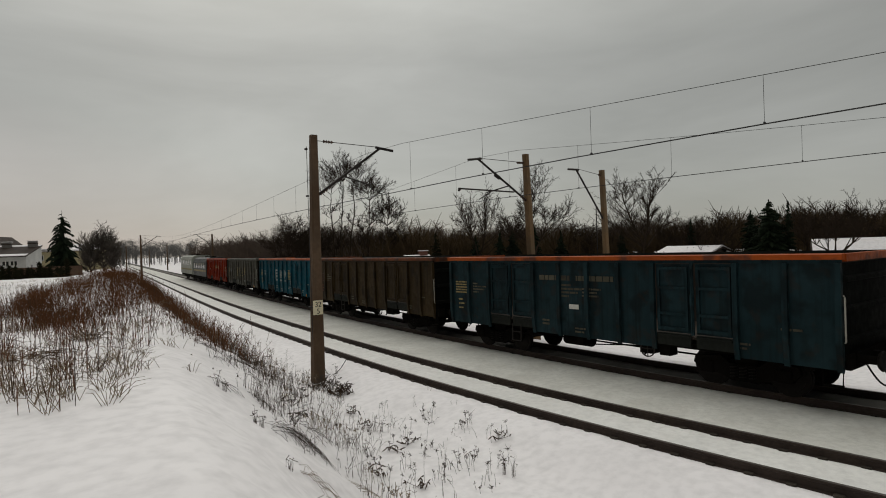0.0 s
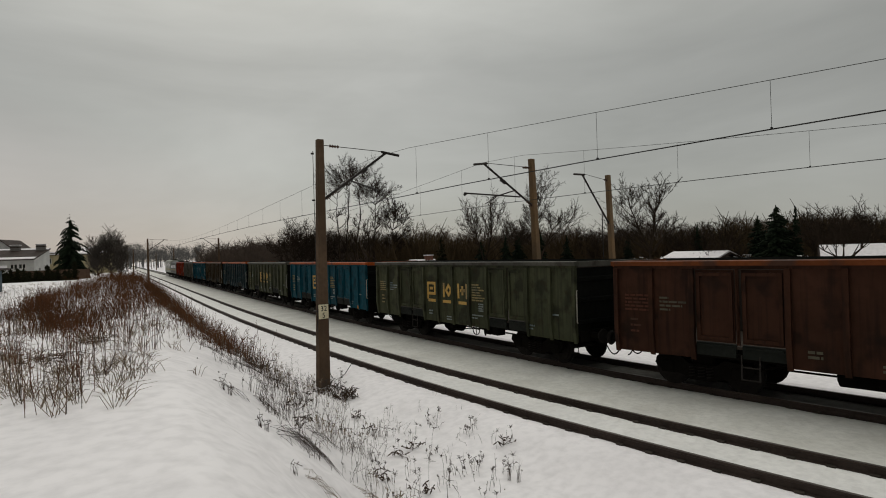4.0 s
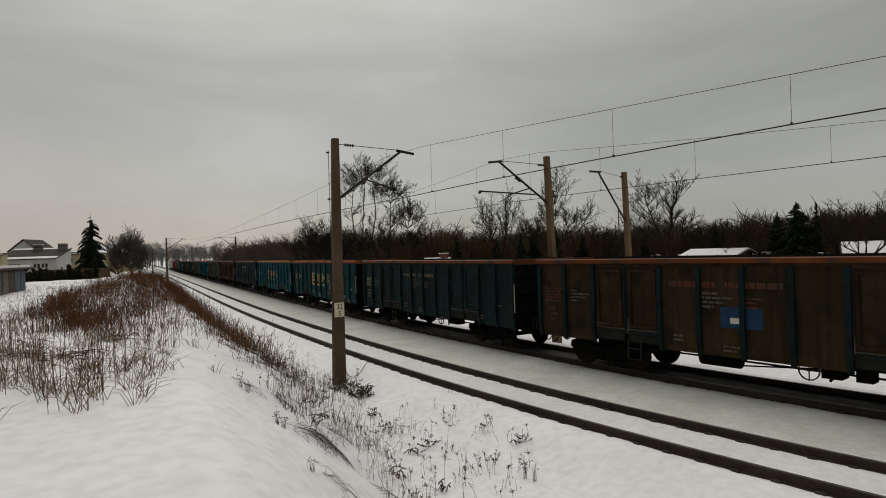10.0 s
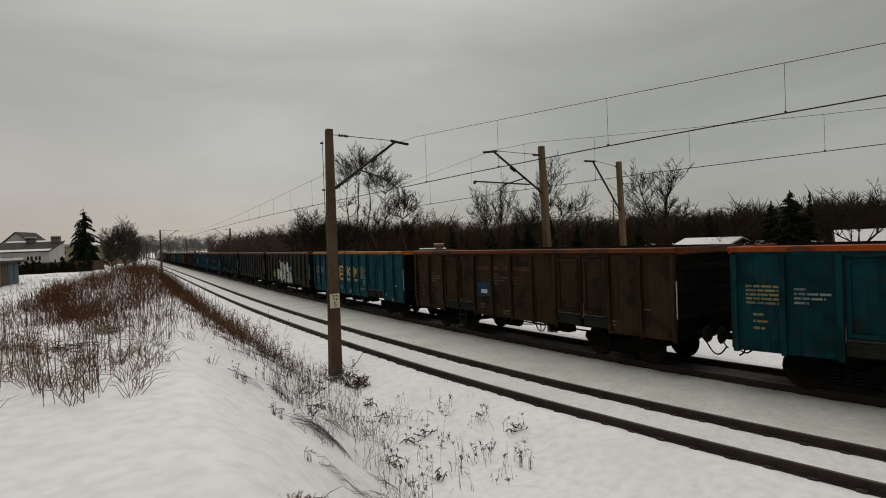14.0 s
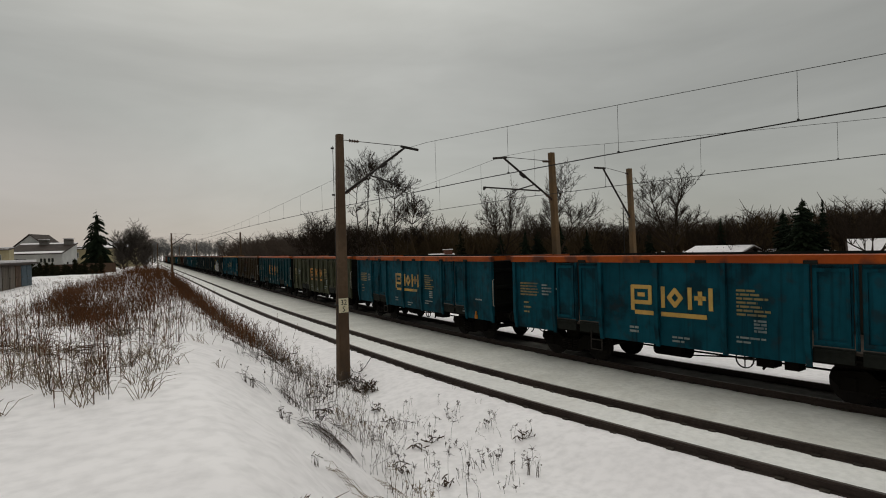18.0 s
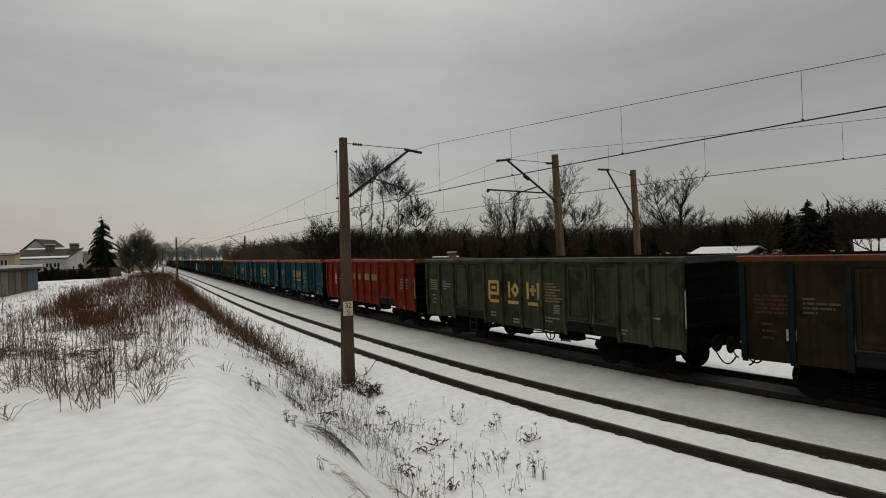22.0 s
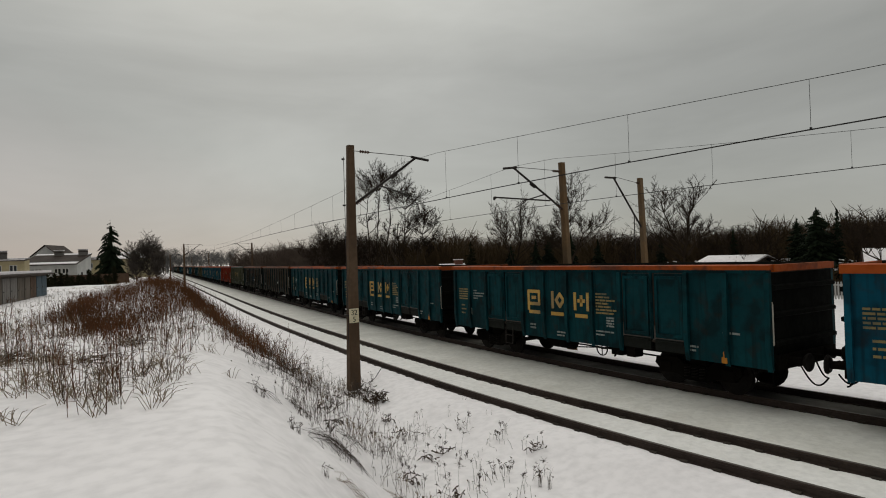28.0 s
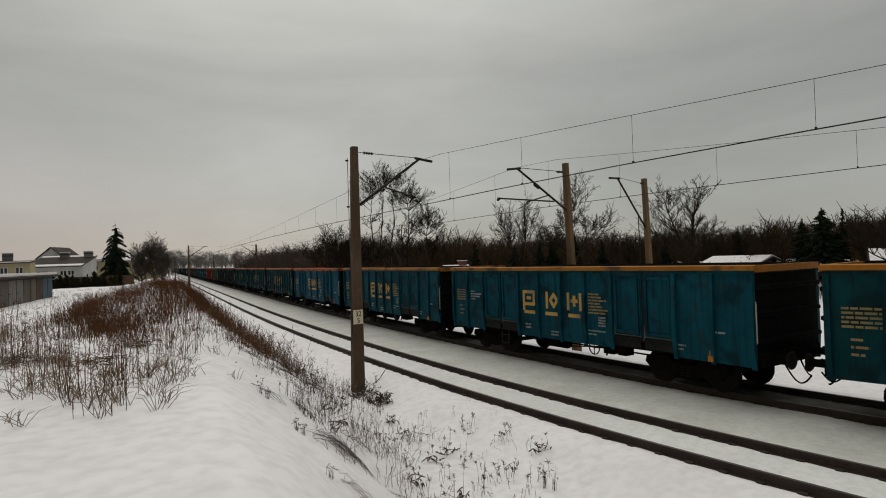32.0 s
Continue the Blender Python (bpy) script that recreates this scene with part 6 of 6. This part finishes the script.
def gable_house(name, x, y, z, turn, wide, deep, eave, ridge, wall, roof, label, chimneys=(), windows=(), snowy=True):
    """A house with pitched roof along its width; windows: (across, sill, wide, high) on the front."""
    h = empty(name, pose(x, y, z, 0, 0, turn), label, "house")
    part("wall", Geo().slab([(-deep / 2, 0), (deep / 2, 0), (deep / 2, eave), (0, ridge - 0.12), (-deep / 2, eave)], 0, -wide / 2, wide / 2), wall, h)
    o = 0.35
    k = (ridge - eave) / (deep / 2)
    for s in (-1, 1):
        part("roof", Geo().slab([(s * (deep / 2 + o), eave - o * k), (0, ridge), (0, ridge + 0.16), (s * (deep / 2 + o), eave - o * k + 0.16)], 0, -wide / 2 - o, wide / 2 + o), roof, h)
        if snowy:
            part("snow_cover", Geo().slab([(s * (deep / 2 + o - 0.1), eave - (o - 0.1) * k + 0.165), (0, ridge + 0.165), (0, ridge + 0.30), (s * (deep / 2 + o - 0.1), eave - (o - 0.1) * k + 0.28)],
                 0, -wide / 2 - o + 0.1, wide / 2 + o - 0.1), "snow", h, "blanket of snow on the roof")
    for cx, cy, top in chimneys:
        c = part("chimney", Geo().box(cx - 0.45, cx + 0.45, cy - 0.3, cy + 0.3, eave, top), "brick_red", h)
        part("chimney_cap", Geo().box(cx - 0.52, cx + 0.52, cy - 0.37, cy + 0.37, top, top + 0.1), "snow", c)
    for a, s, w, hh in windows:
        win = part("window", Geo().box(a - w / 2, a + w / 2, -deep / 2 - 0.04, -deep / 2 + 0.02, s, s + hh), "wood_white", h)
        part("pane", Geo().box(a - w / 2 + 0.1, a - 0.03, -deep / 2 - 0.06, -deep / 2 - 0.03, s + 0.1, s + hh - 0.1), "glass", win)
        part("pane", Geo().box(a + 0.03, a + w / 2 - 0.1, -deep / 2 - 0.06, -deep / 2 - 0.03, s + 0.1, s + hh - 0.1), "glass", win)
    return h


def mono_house(name, x, y, z, turn, wide, deep, low, high, wall, label, chimneys, windows, end_windows=()):
    """A house under one roof slope that rises to the back."""
    h = empty(name, pose(x, y, z, 0, 0, turn), label, "house")
    part("wall", Geo().slab([(-deep / 2, 0), (deep / 2, 0), (deep / 2, high), (-deep / 2, low)], 0, -wide / 2, wide / 2), wall, h)
    o, k = 0.35, (high - low) / deep
    part("roof", Geo().slab([(-deep / 2 - o, low - o * k), (deep / 2 + o, high + o * k), (deep / 2 + o, high + o * k + 0.18), (-deep / 2 - o, low - o * k + 0.18)], 0, -wide / 2 - 0.1, wide / 2 + 0.1), "roof_dark", h)
    part("snow_strip", Geo().slab([(-deep / 2 - o, low - o * k + 0.185), (-deep / 2 + 1.1, low + 1.1 * k + 0.185), (-deep / 2 + 1.1, low + 1.1 * k + 0.26), (-deep / 2 - o, low - o * k + 0.32)], 0,
         -wide / 2, wide / 2), "snow", h, "strip of snow along the eave")
    part("snow_strip", Geo().slab([(deep / 2 - 0.5, high - 0.5 * k + 0.185), (deep / 2 + o, high + o * k + 0.185), (deep / 2 + o, high + o * k + 0.30), (deep / 2 - 0.5, high - 0.5 * k + 0.25)], 0,
         -wide / 2, wide / 2), "snow", h, "strip of snow along the ridge")
    for cx, cy, top in chimneys:
        c = part("chimney", Geo().box(cx - 0.8, cx + 0.8, cy - 0.4, cy + 0.4, low, top), "house_grey", h)
        part("chimney_cap", Geo().box(cx - 0.9, cx + 0.9, cy - 0.5, cy + 0.5, top, top + 0.14), "snow", c)
        part("chimney_band", Geo().box(cx - 0.84, cx + 0.84, cy - 0.44, cy + 0.44, top - 0.5, top - 0.35), "roof_dark", c)
    for a, s, w, hh in windows:
        win = part("window", Geo().box(a - w / 2, a + w / 2, -deep / 2 - 0.05, -deep / 2 + 0.02, s, s + hh), "wood_white", h)
        for q in (-1, 1):
            part("pane", Geo().box(a + q * w / 4 - w / 4 + 0.09, a + q * w / 4 + w / 4 - 0.09, -deep / 2 - 0.07, -deep / 2 - 0.04, s + 0.1, s + hh - 0.1), "glass", win)
    for a, s, w, hh in end_windows:
        win = part("window", Geo().box(wide / 2 - 0.02, wide / 2 + 0.05, a - w / 2, a + w / 2, s, s + hh), "wood_white", h)
        part("pane", Geo().box(wide / 2 + 0.04, wide / 2 + 0.07, a - w / 2 + 0.1, a + w / 2 - 0.1, s + 0.1, s + hh - 0.1), "glass", win)
    return h


# houses beyond the bank
mono_house("house", *polar(3.1, 146), 0.6, -24, 10.5, 8.0, 4.0, 6.0, "render_white", "white rendered house under a sloping roof edged with snow", ((-0.6, 3.2, 7.0), (4.0, 3.2, 7.1)),
           ((-3.0, 2.2, 1.3, 1.0), (-1.7, 2.2, 1.3, 1.0), (1.8, 2.2, 1.2, 1.0), (3.2, 2.2, 1.2, 1.0)), ((-1.5, 1.2, 1.0, 1.2),))
gable_house("house", *polar(3.0, 158), 0.6, 62, 8, 8, 5.0, 8.3, "render_white", "roof_dark", "old house with a steep dark roof", (), ((0, 3.0, 1.1, 1.3),), False)
mono_house("house", *polar(-2.3, 132), 0.6, -6, 16, 9, 4.7, 5.1, "render_cream", "cream rendered house with a flat snowy roof", ((4.0, 2.5, 6.6),),
           ((2.4, 2.6, 1.1, 1.4), (4.2, 2.6, 1.1, 1.4), (6.4, 2.6, 1.1, 1.4), (0.2, 2.6, 1.1, 1.4)))
mono_house("house", *polar(6.3, 168), 0.6, -10, 13, 9, 5.0, 5.6, "render_cream", "cream house partly hidden by the spruce", (), ((-4, 3.0, 1.0, 1.3), (-2, 3.0, 1.0, 1.3)))
gable_house("house", *polar(9.0, 172), 0.6, -10, 8, 9, 5.2, 6.6, "render_cream", "roof_dark", "cream house behind the bare trees", (), ((-3, 2.9, 1.0, 1.3), (0, 2.9, 1.0, 1.3)))
part("wall_of_boards", Geo().box(-5, 5, 0, 0.2, 0, 2.1), "door_brown", empty("garden_wall", pose(*polar(5.6, 105), 0.6, 0, 0, -6), "long low brown garden wall by the houses", "wall"))
# garden houses beyond the railway
gable_house("garden_house", *polar(63.2, 60), -0.4, -92, 5.0, 4.2, 2.6, 3.15, "wood_grey", "roof_dark", "low garden house with a snowy roof", (), ((-2.0, 0.9, 1.0, 1.0),))
gable_house("garden_house", *polar(75.6, 55), -0.65, -70, 6.0, 4.4, 2.5, 3.7, "wood_grey", "roof_dark", "low garden house with a snowy roof", (), ((2.0, 0.9, 1.0, 1.0),))
gable_house("garden_house", *polar(37.4, 68), -0.4, -20, 2.6, 2.6, 2.5, 3.0, "brick_red", "roof_dark", "small brick garden house with a snowy roof", ((0.8, 0, 3.7),), ())
for a, d, w, hh in ((50.6, 63, 3.0, 2.35), (53.5, 66, 3.2, 2.4), (55.4, 64, 3.4, 2.35), (34.0, 72, 3.0, 2.6)):
    gable_house("garden_shed", *polar(a, d), -0.4, -a + RND.uniform(-15, 15), w, 2.6, hh - 0.35, hh, "wood_grey", "roof_dark", "small weathered garden shed under snow", (), ())


def shed_row():
    """A row of low flat-roofed garages, its doors towards the railway."""
    s = empty("garage_row", pose(-1.95, 31.2, 1.82, 0, 0, 77), "row of low garages with coloured doors and snowy roof", "garage")
    part("wall", Geo().box(2.5, 17.6, 0.0, 5.5, 0, 1.52), "wood_grey", s)
    part("roof", Geo().box(2.3, 17.8, -0.35, 5.7, 1.525, 1.62), "roof_dark", s)
    part("snow_cover", Geo().box(2.35, 17.75, -0.3, 5.65, 1.625, 1.78), "snow", s, "snow on the flat roof")
    part("gutter", Geo().tube((2.3, -0.4, 1.55), (17.8, -0.4, 1.55), 0.05, 0.05, 6), "roof_dark", s)
    tones = ("door_blue", "door_blue", "door_brown", "wood_grey", "wood_grey", "house_grey", "house_grey", "wood_grey", "house_grey", "door_brown")
    for i, c in enumerate(tones):
        x1 = 17.5 - i * 1.5
        d = part("door", Geo().box(x1 - 1.38, x1, -0.04, -0.004, 0.02, 1.42), c, s, "weathered plank door")
        for j in range(4):
            part("plank", shared("plank", c, lambda: Geo().box(0.0, 0.32, -0.062, -0.042, 0.05, 1.39)), c, d, "", pose(x1 - 1.37 + j * 0.342, 0, 0))
        part("latch", shared("latch", "arm_steel", lambda: Geo().box(0.05, 0.25, -0.085, -0.062, 0.68, 0.73)), "arm_steel", d, "", pose(x1 - 1.37, 0, 0))


shed_row()


def picket_fence(x0, y0, x1, y1, z, n, high):
    f = empty("picket_fence", pose(x0, y0, z), "pale wooden picket fence along the gardens", "fence")
    d = Vector((x1 - x0, y1 - y0, 0))
    a = math.atan2(d.y, d.x)
    f.matrix_basis = pose(x0, y0, z, 0, 0, math.degrees(a))
    ln = d.length
    pale = shared("picket", "wood_white", lambda: Geo().slab([(-0.055, 0.08), (0.055, 0.08), (0.055, high - 0.08), (0, high), (-0.055, high - 0.08)], 1, -0.012, 0.012))
    for i in range(n):
        part("picket", pale, "wood_white", f, "", pose(ln * i / n, 0, 0))
    for zz in (0.3, high - 0.3):
        part("fence_rail", Geo().box(0, ln, 0.014, 0.05, zz, zz + 0.09), "wood_white", f)
    for i in range(int(ln / 2.5) + 1):
        part("fence_post", shared("fence_post", "wood_grey", lambda: Geo().box(-0.06, 0.06, 0.05, 0.17, -0.2, high - 0.05)), "wood_grey", f, "", pose(i * 2.5, 0, 0))


picket_fence(48.5, 8.0, 46.0, 22.0, -0.25, 78, 1.35)
# hedge of small thujas by the houses
for i in range(14):
    a = 2.3 + i * 0.38 + RND.uniform(-0.1, 0.1)
    d = 88 + RND.uniform(-4, 4)
    conifer("thuja", *polar(a, d), 0.9, RND.uniform(1.7, 3.0), 0.5, "dark narrow thuja of the hedge", 18, "thuja", -0.4, 0.0, 0.35)



# ---- movement ----
# metres along the track of the front of wagon 0, second by second: the train slows towards the end
TRAVEL = [
    2.28, 14.59, 26.99, 39.41, 51.83, 64.24, 76.65, 89.06, 101.50, 113.97, 126.48, 139.04, 151.64, 164.28, 176.95, 189.62, 202.29,
    214.91, 227.48, 239.96, 252.33, 264.58, 276.67, 288.61, 300.38, 311.98, 323.42, 334.71, 345.85, 356.85, 367.71, 378.43, 388.99,
]


def travelled(t):
    """Metres travelled at t seconds."""
    return float(np.interp(t, range(33), TRAVEL))


def motions():
    steps = [i * 1.0 for i in range(33)]

    def middle(d):
        return Vector((*line_place(FAR_U, float(np.interp(d, LINE_ARC, LINE_Y))), 0.0)) if d >= -50 else middle(-50) + (middle(-49) - middle(-50)) * (d + 50)

    def place(d):
        """The pose of a vehicle whose two bogies stand on the track."""
        a, b = middle(d - 4.3), middle(d + 4.3)
        return Matrix.Translation((a + b) / 2) @ pose(0, 0, 0, 0, 0, math.degrees(math.atan2(a.x - b.x, b.y - a.y)))

    for n, w in WAGONS.items():
        walk(w, [(t, place(travelled(t) - PITCH * n - HALF)) for t in steps])
    for rear, front, e in ENGINES:
        walk(e, [(t, place(travelled(t) + (rear + front) / 2)) for t in steps])
    # wheelsets in the same place on their bogies turn alike and share one set of keys
    lead = {}
    for ob in WHEELS:
        dy = round(ob.matrix_basis.translation.y, 2)
        if abs(dy) != 0.9:
            continue
        if dy not in lead:
            turn, rows = 0.0, []
            for i in range(0, 32 * FPS + 1):
                t = i / FPS
                rows.append((t, pose(0, dy, 0.46, -math.degrees(travelled(t) / 0.46) % 360)))
            walk(ob, rows)
            lead[dy] = ob.animation_data
        else:
            ob.rotation_mode = "QUATERNION"
            keys = ob.animation_data_create()
            keys.action = lead[dy].action
            keys.action_slot = lead[dy].action_slot


motions()
